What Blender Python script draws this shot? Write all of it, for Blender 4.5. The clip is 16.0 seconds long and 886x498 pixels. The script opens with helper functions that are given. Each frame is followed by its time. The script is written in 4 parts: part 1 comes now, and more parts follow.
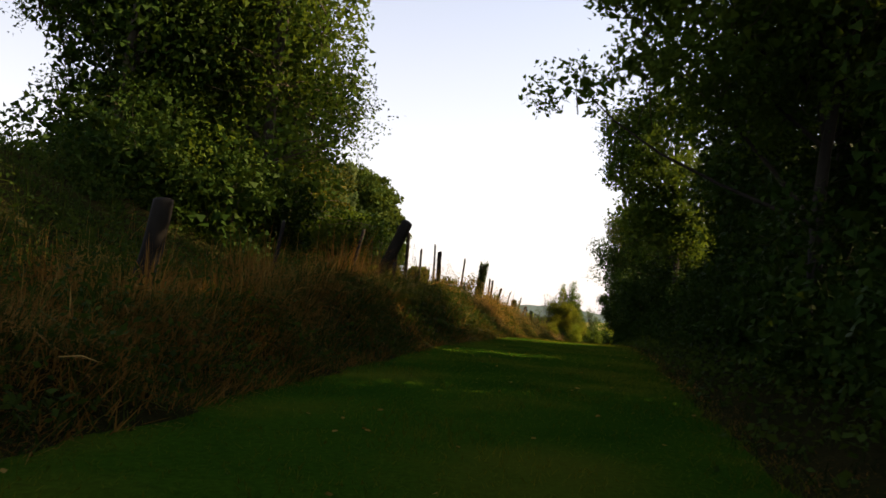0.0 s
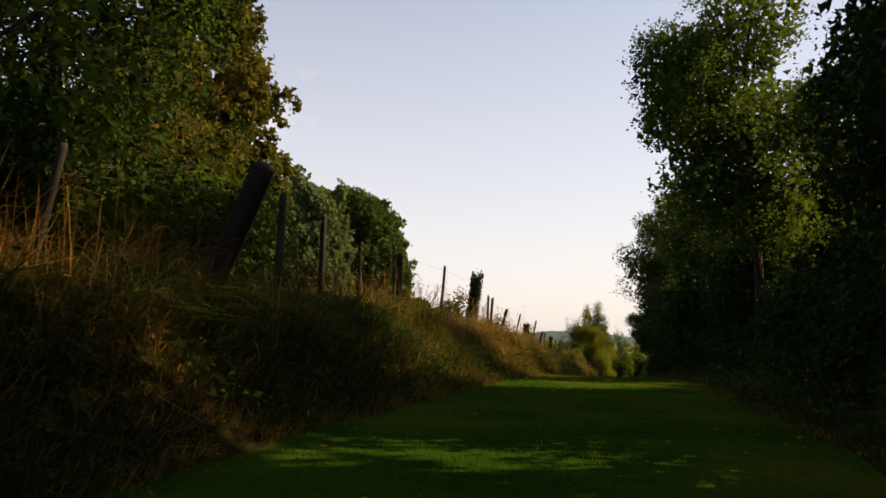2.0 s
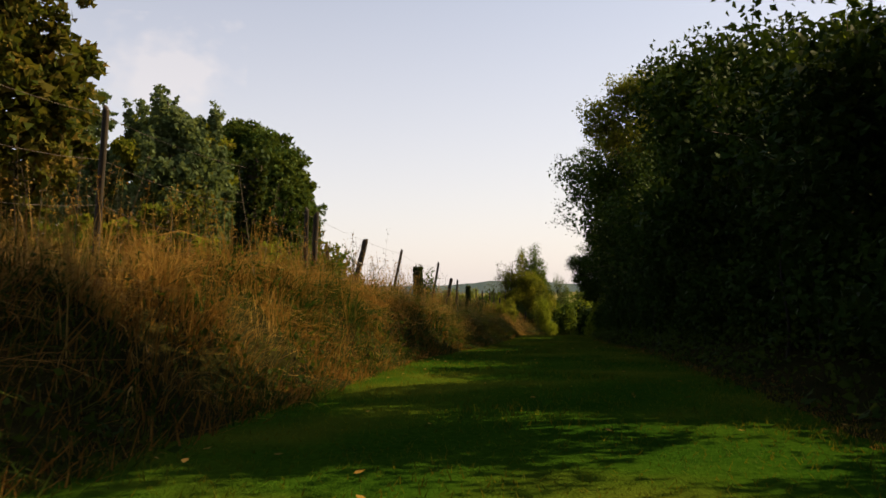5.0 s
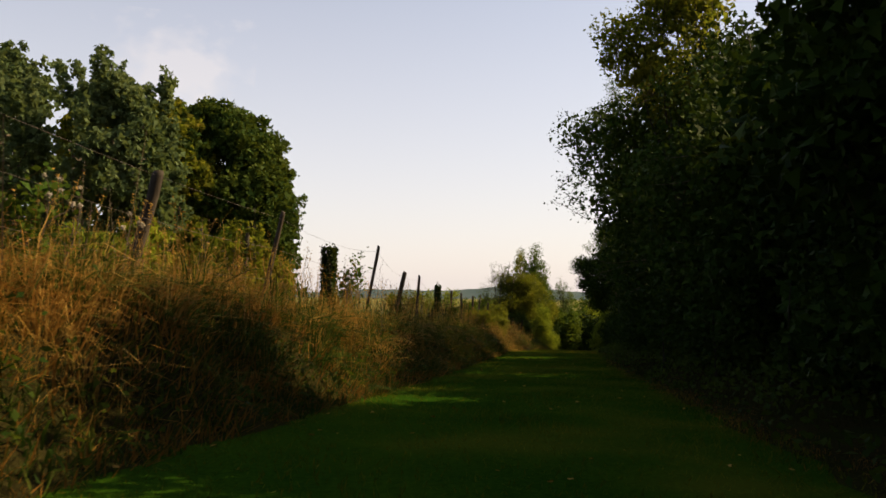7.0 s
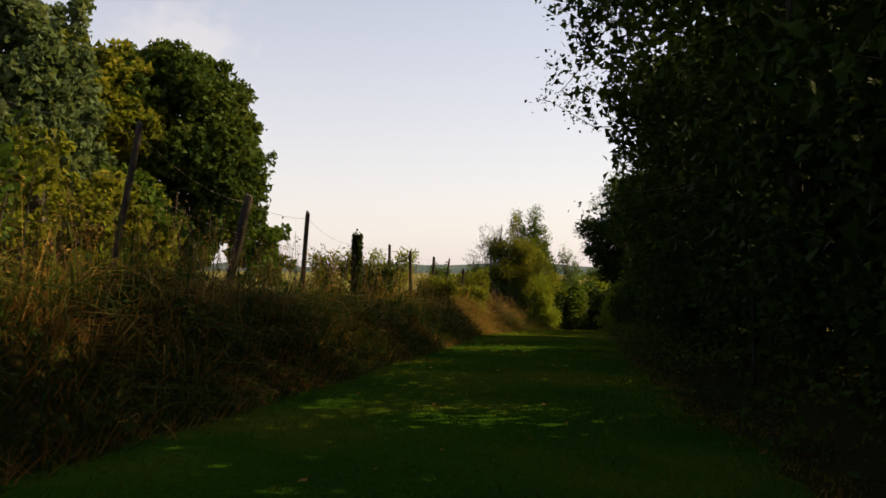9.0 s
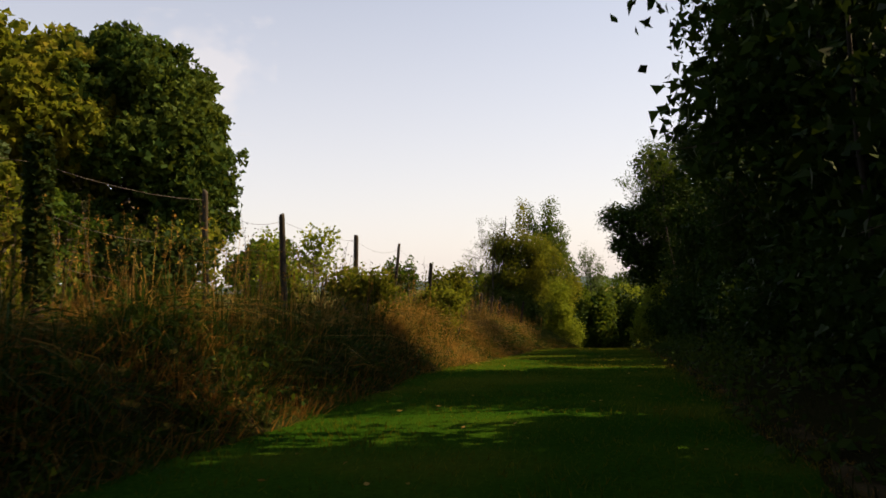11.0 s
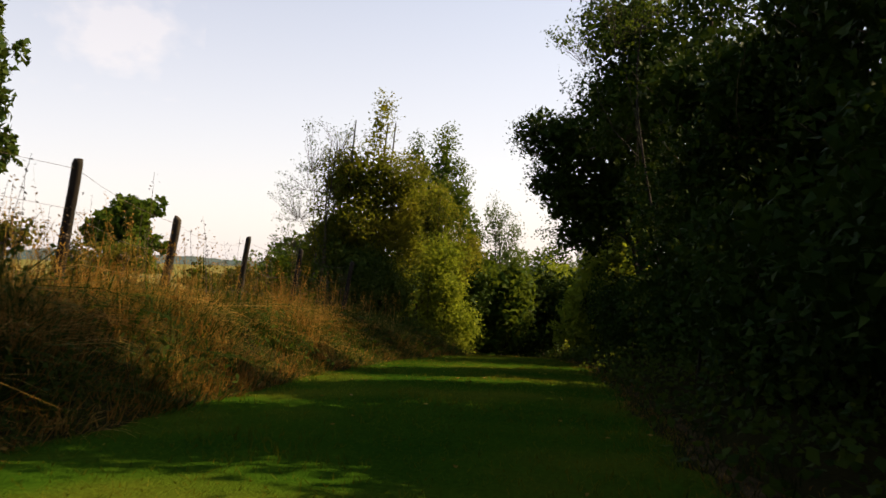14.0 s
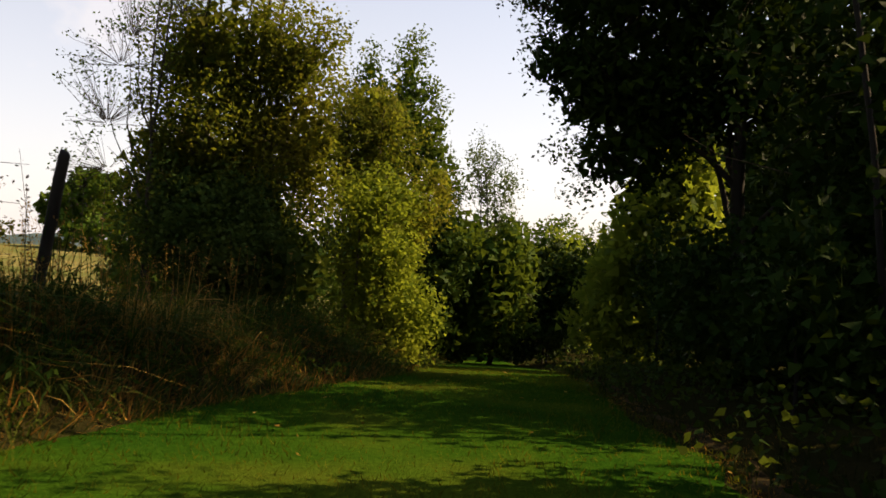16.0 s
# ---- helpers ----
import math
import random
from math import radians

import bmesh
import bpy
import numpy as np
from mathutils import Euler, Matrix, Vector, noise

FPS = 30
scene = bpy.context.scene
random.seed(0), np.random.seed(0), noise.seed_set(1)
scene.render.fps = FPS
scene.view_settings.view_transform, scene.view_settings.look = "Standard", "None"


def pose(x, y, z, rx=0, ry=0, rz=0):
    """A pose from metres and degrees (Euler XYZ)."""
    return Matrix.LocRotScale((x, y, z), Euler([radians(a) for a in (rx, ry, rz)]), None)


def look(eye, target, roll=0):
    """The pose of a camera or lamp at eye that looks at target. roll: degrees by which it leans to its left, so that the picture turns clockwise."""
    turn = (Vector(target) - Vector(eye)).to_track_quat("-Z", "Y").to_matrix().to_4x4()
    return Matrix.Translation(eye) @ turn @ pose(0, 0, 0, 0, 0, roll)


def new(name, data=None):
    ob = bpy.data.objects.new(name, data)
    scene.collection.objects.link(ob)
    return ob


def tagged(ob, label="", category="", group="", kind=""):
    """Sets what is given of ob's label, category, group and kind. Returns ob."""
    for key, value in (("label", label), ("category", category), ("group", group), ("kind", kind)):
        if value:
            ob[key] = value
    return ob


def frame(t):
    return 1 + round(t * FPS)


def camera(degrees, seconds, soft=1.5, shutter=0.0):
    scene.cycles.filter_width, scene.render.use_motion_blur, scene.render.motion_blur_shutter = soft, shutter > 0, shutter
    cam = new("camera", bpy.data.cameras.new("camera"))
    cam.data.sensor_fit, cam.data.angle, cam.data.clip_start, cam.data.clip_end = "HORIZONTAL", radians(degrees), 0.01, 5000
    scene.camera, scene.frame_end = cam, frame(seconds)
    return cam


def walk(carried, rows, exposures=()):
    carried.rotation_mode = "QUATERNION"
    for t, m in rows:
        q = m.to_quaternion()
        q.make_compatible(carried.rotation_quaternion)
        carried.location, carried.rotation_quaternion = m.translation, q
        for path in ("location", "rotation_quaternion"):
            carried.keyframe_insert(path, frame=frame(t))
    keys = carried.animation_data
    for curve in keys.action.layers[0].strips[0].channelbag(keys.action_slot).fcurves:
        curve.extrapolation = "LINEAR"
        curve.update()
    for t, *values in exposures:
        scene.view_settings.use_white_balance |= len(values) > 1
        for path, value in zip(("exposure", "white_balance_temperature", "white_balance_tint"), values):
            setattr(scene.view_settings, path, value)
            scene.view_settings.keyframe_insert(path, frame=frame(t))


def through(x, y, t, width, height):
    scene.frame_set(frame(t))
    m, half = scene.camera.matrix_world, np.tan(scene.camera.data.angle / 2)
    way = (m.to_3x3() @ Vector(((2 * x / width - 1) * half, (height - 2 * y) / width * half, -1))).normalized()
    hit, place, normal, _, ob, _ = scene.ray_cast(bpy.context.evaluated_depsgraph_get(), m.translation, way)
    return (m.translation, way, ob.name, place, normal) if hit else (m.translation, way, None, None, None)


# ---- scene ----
cam = camera(56.0, 16.0, soft=1.6, shutter=0.1)
PATH = [
    (0, (2.921, 2.935, 2.844), (2.452, 4.875, 2.982), 4.5),
    (0.5, (2.522, 5.502, 2.806), (1.947, 7.414, 2.92), 2.4),
    (1, (2.43, 8.063, 2.81), (1.976, 10.007, 2.933), 0.7),
    (1.5, (2.193, 10.605, 2.832), (1.742, 12.543, 3.032), 3.5),
    (2, (1.911, 12.982, 2.866), (1.396, 14.903, 3.076), 1.4),
    (2.5, (1.869, 15.322, 2.881), (1.362, 17.249, 3.047), -0.7),
    (3, (1.44, 17.725, 2.834), (1.018, 19.674, 2.99), 1.2),
    (3.5, (1.288, 20.053, 2.915), (0.858, 21.989, 3.176), -0.3),
    (3.7, (1.345, 21.01, 2.901), (1.034, 22.977, 3.085), -1.0),
    (5.8, (0.947, 30.745, 2.855), (0.535, 32.7, 2.948), -0.5),
    (6, (0.94, 31.669, 2.882), (0.548, 33.625, 3.022), 0.3),
    (6.5, (0.868, 34.024, 2.813), (0.532, 35.993, 2.896), 0.2),
    (7, (0.723, 36.476, 2.706), (0.335, 38.435, 2.817), 0.6),
    (7.5, (0.657, 39.089, 2.586), (0.338, 41.062, 2.663), -1.1),
    (8, (0.634, 41.691, 2.507), (0.37, 43.671, 2.609), 1.3),
    (8.5, (0.594, 44.19, 2.396), (0.283, 46.165, 2.443), 2.6),
    (8.7, (0.559, 45.208, 2.361), (0.19, 47.173, 2.41), 1.7),
    (10.8, (-0.025, 56.439, 1.81), (-0.494, 58.382, 1.848), -1.3),
    (11, (-0.113, 57.591, 1.771), (-0.569, 59.536, 1.862), -1.2),
    (11.5, (-0.359, 60.595, 1.635), (-0.752, 62.555, 1.697), -2.7),
    (12, (-0.516, 63.64, 1.558), (-0.794, 65.619, 1.637), -1.2),
    (12.5, (-0.601, 66.932, 1.488), (-0.815, 68.919, 1.566), -1.5),
    (13, (-0.579, 69.831, 1.318), (-0.759, 71.822, 1.377), 0.0),
    (13.5, (-0.448, 72.572, 1.129), (-0.723, 74.553, 1.148), 1.4),
    (14, (-0.521, 75.602, 0.966), (-0.802, 77.581, 1.017), 1.8),
    (14.5, (-0.621, 78.308, 0.855), (-1.011, 80.269, 0.913), 2.5),
    (15, (-0.818, 81.227, 0.655), (-1.235, 83.183, 0.684), -1.9),
    (15.5, (-0.836, 84.308, 0.498), (-1.129, 86.287, 0.524), -1.0),
    (16, (-0.882, 86.671, 0.333), (-1.164, 88.651, 0.356), 2.2),
]
EXPOSURE = [(t, stops, 7150, 12) for t, stops in ((0, 1.25), (1.0, 1.1), (2.0, 0.84), (3.5, 0.78), (8.7, 0.78), (10.8, 0.83), (13.0, 0.82), (14.5, 1.05), (15.5, 1.0), (16, 1.02))]
walk(cam, [(t, look(eye, target, roll)) for t, eye, target, roll in PATH], EXPOSURE)

# ---- world and sun ----
SUN_AZ, SUN_EL = radians(66), radians(40)      # azimuth from +y towards +x
world = bpy.data.worlds.new("sky")
scene.world = world
world.use_nodes = True
wn = world.node_tree
wn.nodes.clear()
sky = wn.nodes.new("ShaderNodeTexSky")
sky.sky_type, sky.sun_disc = "NISHITA", False
sky.sun_elevation, sky.sun_rotation = SUN_EL, SUN_AZ
sky.air_density, sky.dust_density, sky.ozone_density = 1.0, 1.6, 1.0
back = wn.nodes.new("ShaderNodeBackground")
back.inputs["Strength"].default_value = 0.095
wout = wn.nodes.new("ShaderNodeOutputWorld")
haze = wn.nodes.new("ShaderNodeMix")           # thin high haze that whitens the blue
haze.data_type = "RGBA"
way = wn.nodes.new("ShaderNodeTexCoord")
rise = wn.nodes.new("ShaderNodeSeparateXYZ")
wn.links.new(way.outputs["Generated"], rise.inputs[0])
thick = wn.nodes.new("ShaderNodeMapRange")     # the haze is thickest low over the horizon
thick.inputs["From Min"].default_value, thick.inputs["From Max"].default_value = 0.0, 0.5
thick.inputs["To Min"].default_value, thick.inputs["To Max"].default_value = 0.66, 0.12
wn.links.new(rise.outputs["Z"], thick.inputs[0])
wn.links.new(thick.outputs[0], haze.inputs[0])
haze.inputs[7].default_value = (6.45, 6.05, 6.3, 1)
wn.links.new(sky.outputs[0], haze.inputs[6])
wn.links.new(haze.outputs[2], back.inputs[0])
wn.links.new(back.outputs[0], wout.inputs[0])
sun_dir = Vector((math.sin(SUN_AZ) * math.cos(SUN_EL), math.cos(SUN_AZ) * math.cos(SUN_EL), math.sin(SUN_EL)))
sun = new("sun", bpy.data.lights.new("sun", "SUN"))
sun.data.energy, sun.data.angle, sun.data.color = 5.4, radians(0.5), (1.0, 0.77, 0.46)
sun.matrix_world = look(sun_dir * 50, (0, 0, 0))

# ---- materials ----
def nodes_of(name):
    m = bpy.data.materials.new(name)
    m.use_nodes = True
    nt = m.node_tree
    nt.nodes.clear()
    return m, nt


def node(nt, kind, **inputs):
    n = nt.nodes.new(kind)
    for key, value in inputs.items():
        n.inputs[key.replace("_", " ")].default_value = value
    return n


def ramp(nt, fac, stops):
    r = nt.nodes.new("ShaderNodeValToRGB")
    els = r.color_ramp.elements
    while len(els) < len(stops):
        els.new(0.5)
    for e, (p, c) in zip(els, stops):
        e.position, e.color = p, (*c, 1)
    nt.links.new(fac, r.inputs[0])
    return r.outputs[0]


def mixed(nt, fac, a, b):
    m = nt.nodes.new("ShaderNodeMix")
    m.data_type = "RGBA"
    for sock, value in ((m.inputs[0], fac), (m.inputs[6], a), (m.inputs[7], b)):
        if isinstance(value, (int, float)):
            sock.default_value = value
        elif isinstance(value, tuple):
            sock.default_value = (*value, 1)
        else:
            nt.links.new(value, sock)
    return m.outputs[2]


def noise_of(nt, scale, detail=4.0, stretch=None):
    co = nt.nodes.new("ShaderNodeTexCoord")
    n = node(nt, "ShaderNodeTexNoise", Scale=scale, Detail=detail)
    if stretch:
        mp = nt.nodes.new("ShaderNodeMapping")
        mp.inputs["Scale"].default_value = stretch
        nt.links.new(co.outputs["Object"], mp.inputs[0])
        nt.links.new(mp.outputs[0], n.inputs["Vector"])
    else:
        nt.links.new(co.outputs["Object"], n.inputs["Vector"])
    return n.outputs[0]


def finish(nt, colour, rough=0.8, spec=0.3, bump=None, bump_strength=0.4, bump_distance=0.02, through=0.0, through_colour=None, metal=0.0):
    p = node(nt, "ShaderNodeBsdfPrincipled", Roughness=rough, Metallic=metal)
    p.inputs["Specular IOR Level"].default_value = spec
    nt.links.new(colour, p.inputs["Base Color"])
    if bump is not None:
        b = node(nt, "ShaderNodeBump", Strength=bump_strength, Distance=bump_distance)
        nt.links.new(bump, b.inputs["Height"])
        nt.links.new(b.outputs[0], p.inputs["Normal"])
    out = nt.nodes.new("ShaderNodeOutputMaterial")
    if through:
        t = nt.nodes.new("ShaderNodeBsdfTranslucent")
        nt.links.new(through_colour or colour, t.inputs[0])
        m = nt.nodes.new("ShaderNodeMixShader")
        m.inputs[0].default_value = through
        nt.links.new(p.outputs[0], m.inputs[1])
        nt.links.new(t.outputs[0], m.inputs[2])
        nt.links.new(m.outputs[0], out.inputs[0])
    else:
        nt.links.new(p.outputs[0], out.inputs[0])


def leaf_material(name, dark, mid, light, through=0.35, spread=0.35, glow=0.2):
    """Leaves: each leaf takes its own tone, and whole sprays drift between green and yellow."""
    m, nt = nodes_of(name)
    g = nt.nodes.new("ShaderNodeNewGeometry")
    own = ramp(nt, g.outputs["Random Per Island"], [(0.0, dark), (0.5, mid), (1.0, light)])
    drift = ramp(nt, noise_of(nt, spread, 2.0), [(0.38, dark), (0.52, mid), (0.68, light)])
    col = mixed(nt, 0.5, own, drift)
    lit = mixed(nt, glow, col, (0.28, 0.32, 0.025))
    finish(nt, col, rough=0.6, spec=0.03, through=through, through_colour=lit)
    return m


def blade_material(name, a, b, c, through=0.35, spread=0.5, lit=None):
    m, nt = nodes_of(name)
    g = nt.nodes.new("ShaderNodeNewGeometry")
    own = ramp(nt, g.outputs["Random Per Island"], [(0.0, a), (0.55, b), (1.0, c)])
    drift = ramp(nt, noise_of(nt, spread, 3.0), [(0.36, a), (0.5, b), (0.64, c)])
    col = mixed(nt, 0.5, own, drift)
    finish(nt, col, rough=0.7, spec=0.02, through=through, through_colour=mixed(nt, 0.5, col, lit) if lit else None)      # light through a blade turns yellower
    return m


# leaf green pushed near black, so the hedge's shade sits in the colour
LEAF_SHADED = leaf_material("leaf_shaded", (0.007, 0.018, 0.003), (0.018, 0.040, 0.005), (0.040, 0.062, 0.008), through=0.15, glow=0.05)
LEAF_ASH = leaf_material("leaf_ash", (0.016, 0.040, 0.005), (0.042, 0.082, 0.010), (0.088, 0.120, 0.016))
LEAF_RUST = leaf_material("leaf_rust", (0.022, 0.036, 0.006), (0.062, 0.066, 0.010), (0.190, 0.105, 0.018), through=0.3)
LEAF_ROUND = leaf_material("leaf_round", (0.012, 0.032, 0.007), (0.034, 0.062, 0.011), (0.080, 0.100, 0.018), through=0.25, spread=0.15)
LEAF_YELLOW = leaf_material("leaf_yellow", (0.028, 0.048, 0.006), (0.095, 0.108, 0.011), (0.215, 0.165, 0.020), through=0.5, glow=0.3)
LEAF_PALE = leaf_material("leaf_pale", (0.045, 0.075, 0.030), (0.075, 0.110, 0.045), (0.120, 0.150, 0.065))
# lime leaves brightened, with sun from behind them put into the colour
LEAF_LIME_LIT = leaf_material("leaf_lime_lit", (0.035, 0.07, 0.008), (0.12, 0.17, 0.015), (0.27, 0.29, 0.035), through=0.5, glow=0.45)
LEAF_IVY = leaf_material("leaf_ivy", (0.010, 0.020, 0.006), (0.020, 0.040, 0.010), (0.045, 0.060, 0.015), through=0.2)
STRAW = blade_material("straw", (0.115, 0.066, 0.013), (0.25, 0.140, 0.028), (0.44, 0.280, 0.080))
RUST_GRASS = blade_material("rust_grass", (0.080, 0.045, 0.010), (0.19, 0.093, 0.019), (0.32, 0.165, 0.038))
GREEN_GRASS = blade_material("green_grass", (0.012, 0.030, 0.004), (0.026, 0.052, 0.007), (0.085, 0.088, 0.016))
LAWN_BLADE = blade_material("lawn_blade", (0.010, 0.034, 0.003), (0.029, 0.060, 0.005), (0.125, 0.118, 0.012), through=0.4, spread=0.55, lit=(0.21, 0.17, 0.012))
# darker than the bank's grass, with the trees' shade put into the colour
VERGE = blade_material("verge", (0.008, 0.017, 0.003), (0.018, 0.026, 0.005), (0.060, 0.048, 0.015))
WEED = leaf_material("weed", (0.008, 0.022, 0.004), (0.020, 0.044, 0.007), (0.048, 0.074, 0.012), through=0.35, spread=1.2)


def lawn_material():
    m, nt = nodes_of("lawn")
    big = ramp(nt, noise_of(nt, 0.55, 4.0), [(0.35, (0.008, 0.031, 0.003)), (0.50, (0.023, 0.050, 0.004)), (0.68, (0.078, 0.078, 0.009))])
    fine = ramp(nt, noise_of(nt, 26.0, 5.0), [(0.3, (0.007, 0.026, 0.002)), (0.6, (0.024, 0.066, 0.005)), (0.8, (0.062, 0.080, 0.012))])
    finish(nt, mixed(nt, 0.5, big, fine), rough=0.95, spec=0.0, bump=noise_of(nt, 60.0, 6.0), bump_strength=0.7, bump_distance=0.03)
    return m


def soil_material():
    m, nt = nodes_of("soil_and_thatch")
    big = ramp(nt, noise_of(nt, 0.8, 5.0), [(0.34, (0.011, 0.014, 0.004)), (0.5, (0.025, 0.022, 0.007)), (0.66, (0.014, 0.025, 0.005))])
    fine = ramp(nt, noise_of(nt, 30.0, 5.0), [(0.3, (0.010, 0.009, 0.004)), (0.7, (0.030, 0.025, 0.009))])
    co = nt.nodes.new("ShaderNodeTexCoord")
    xyz = nt.nodes.new("ShaderNodeSeparateXYZ")
    nt.links.new(co.outputs["Object"], xyz.inputs[0])
    out_field = nt.nodes.new("ShaderNodeMapRange")       # pasture west of the fence
    out_field.inputs["From Min"].default_value, out_field.inputs["From Max"].default_value = -7.0, -11.0
    nt.links.new(xyz.outputs["X"], out_field.inputs[0])
    east = nt.nodes.new("ShaderNodeMapRange")            # and east of the trees
    east.inputs["From Min"].default_value, east.inputs["From Max"].default_value = 11.0, 15.0
    nt.links.new(xyz.outputs["X"], east.inputs[0])
    open_land = nt.nodes.new("ShaderNodeMath")
    open_land.operation = "MAXIMUM"
    nt.links.new(out_field.outputs[0], open_land.inputs[0])
    nt.links.new(east.outputs[0], open_land.inputs[1])
    pasture = ramp(nt, noise_of(nt, 0.12, 5.0), [(0.35, (0.075, 0.085, 0.025)), (0.6, (0.15, 0.13, 0.05)), (0.75, (0.11, 0.12, 0.035))])
    col = mixed(nt, open_land.outputs[0], mixed(nt, 0.5, big, fine), pasture)
    finish(nt, col, rough=0.95, spec=0.0, bump=noise_of(nt, 40.0, 6.0), bump_strength=0.8, bump_distance=0.04)
    return m


def wood_material(name, dark, light, grain=14.0):
    m, nt = nodes_of(name)
    a = ramp(nt, noise_of(nt, grain, 5.0, (1, 1, 0.08)), [(0.3, dark), (0.7, light)])
    b = ramp(nt, noise_of(nt, 3.0, 4.0), [(0.35, dark), (0.65, light)])
    finish(nt, mixed(nt, 0.45, a, b), rough=0.85, spec=0.2, bump=noise_of(nt, grain * 2, 5.0, (1, 1, 0.1)), bump_strength=0.7, bump_distance=0.01)
    return m


def plain_material(name, a, b, scale, rough=0.8, metal=0.0, spec=0.3):
    m, nt = nodes_of(name)
    finish(nt, ramp(nt, noise_of(nt, scale, 4.0), [(0.35, a), (0.65, b)]), rough=rough, metal=metal, spec=spec)
    return m


WOOL = plain_material("thistle_wool", (0.30, 0.27, 0.21), (0.50, 0.46, 0.38), 20.0, rough=0.95, spec=0.0)
LAWN, SOIL = lawn_material(), soil_material()
POST_WOOD = wood_material("weathered_post", (0.018, 0.014, 0.010), (0.060, 0.047, 0.033))
# wood of old posts and hedge stems, backlit darkness put into the colour
SHADED_WOOD = wood_material("shaded_wood", (0.008, 0.0065, 0.005), (0.026, 0.021, 0.015))
BARK = wood_material("bark", (0.020, 0.017, 0.012), (0.070, 0.058, 0.040), 9.0)
TWIG = plain_material("twig", (0.035, 0.026, 0.016), (0.085, 0.062, 0.040), 5.0)
WIRE = plain_material("rusty_wire", (0.06, 0.045, 0.035), (0.16, 0.13, 0.11), 8.0, rough=0.6, metal=0.6)
EARTH = plain_material("worn_earth", (0.016, 0.013, 0.006), (0.055, 0.040, 0.019), 5.0, rough=0.95, spec=0.0)
# distance haze mixed into the woodland's green, which turns it bluish
RIDGE = plain_material("far_woodland", (0.050, 0.075, 0.080), (0.075, 0.10, 0.10), 0.02, rough=0.95, spec=0.0)


def cloud_material():
    """Thin vapour, its sunlight painted as a glow: fades out towards its rim by a noise."""
    m, nt = nodes_of("cloud_vapour")
    co = nt.nodes.new("ShaderNodeTexCoord")
    grad = nt.nodes.new("ShaderNodeTexGradient")
    grad.gradient_type = "SPHERICAL"
    nt.links.new(co.outputs["Object"], grad.inputs[0])
    puff = noise_of(nt, 2.6, 6.0)
    both = nt.nodes.new("ShaderNodeMath")
    both.operation = "MULTIPLY_ADD"
    nt.links.new(puff, both.inputs[0])
    both.inputs[1].default_value = 1.1
    nt.links.new(grad.outputs["Fac"], both.inputs[2])
    dens = ramp(nt, both.outputs[0], [(0.60, (0, 0, 0)), (0.84, (0.16, 0.16, 0.16)), (1.0, (0.30, 0.30, 0.30))])
    em = node(nt, "ShaderNodeEmission", Color=(1.0, 0.93, 0.92, 1), Strength=0.60)
    tr = nt.nodes.new("ShaderNodeBsdfTransparent")
    mx = nt.nodes.new("ShaderNodeMixShader")
    nt.links.new(dens, mx.inputs[0])
    nt.links.new(tr.outputs[0], mx.inputs[1])
    nt.links.new(em.outputs[0], mx.inputs[2])
    out = nt.nodes.new("ShaderNodeOutputMaterial")
    nt.links.new(mx.outputs[0], out.inputs[0])
    return m


CLOUD = cloud_material()

# ---- plan of the lane ----


def along(ys, values):
    return lambda y: np.interp(y, ys, values)


lane_z = along([-30, 3, 20, 30, 36, 42, 56, 63, 70, 75, 81, 86.7, 92, 98, 104, 115, 150, 400],
               [2.0, 2.02, 2.06, 2.02, 1.88, 1.67, 0.98, 0.72, 0.48, 0.17, -0.17, -0.49, -0.85, -1.3, -1.9, -3.2, -5.5, -7.0])
left_edge = along([-30, 0, 6, 10, 15, 20, 28, 35, 41, 50, 57, 66, 72, 80, 87, 93, 98, 104, 115, 150],
                  [2.6, 0.7, 0.1, -0.3, -0.8, -1.2, -1.4, -1.7, -2.1, -2.45, -2.9, -3.15, -3.6, -3.65, -3.9, -3.9, -3.3, -3.5, -5.0, -12])
right_edge = along([-30, 0, 7, 13, 21, 32, 52, 60, 66, 73, 80, 87, 92, 95, 104, 115, 150],
                   [5.6, 4.3, 3.95, 3.6, 3.4, 2.75, 1.55, 0.95, 0.75, 0.5, 0.4, 0.32, 0.15, -0.1, -0.7, -2.2, -9])
fence_x = along([-30, 10, 15, 20, 24, 31, 38, 44, 50, 57, 68, 77, 85, 95, 120],
                [0.2, -1.8, -2.5, -3.0, -3.4, -4.2, -3.9, -4.1, -4.2, -4.5, -4.85, -5.15, -5.6, -5.7, -7.5])
bank_h = along([-30, 8, 11, 15, 20, 36, 45, 60, 75, 90, 100, 120], [0.6, 0.6, 0.65, 0.85, 1.08, 1.12, 0.98, 0.76, 0.70, 0.7, 0.5, 0.3])

rise_behind = along([-30, 8, 16, 24, 30, 37, 43], [2.3, 2.3, 2.2, 1.7, 1.2, 0.4, 0.0])   # the slope goes on behind the fence


def smooth(u):
    u = np.clip(u, 0, 1)
    return u * u * (3 - 2 * u)


def ripple(x, y):
    return 0.5 * np.sin(x * 2.1 + y * 0.9) * np.sin(y * 1.7 - x * 0.6) + 0.5 * np.sin(x * 5.3 - y * 3.1) * np.sin(y * 4.7 + x * 2.2)


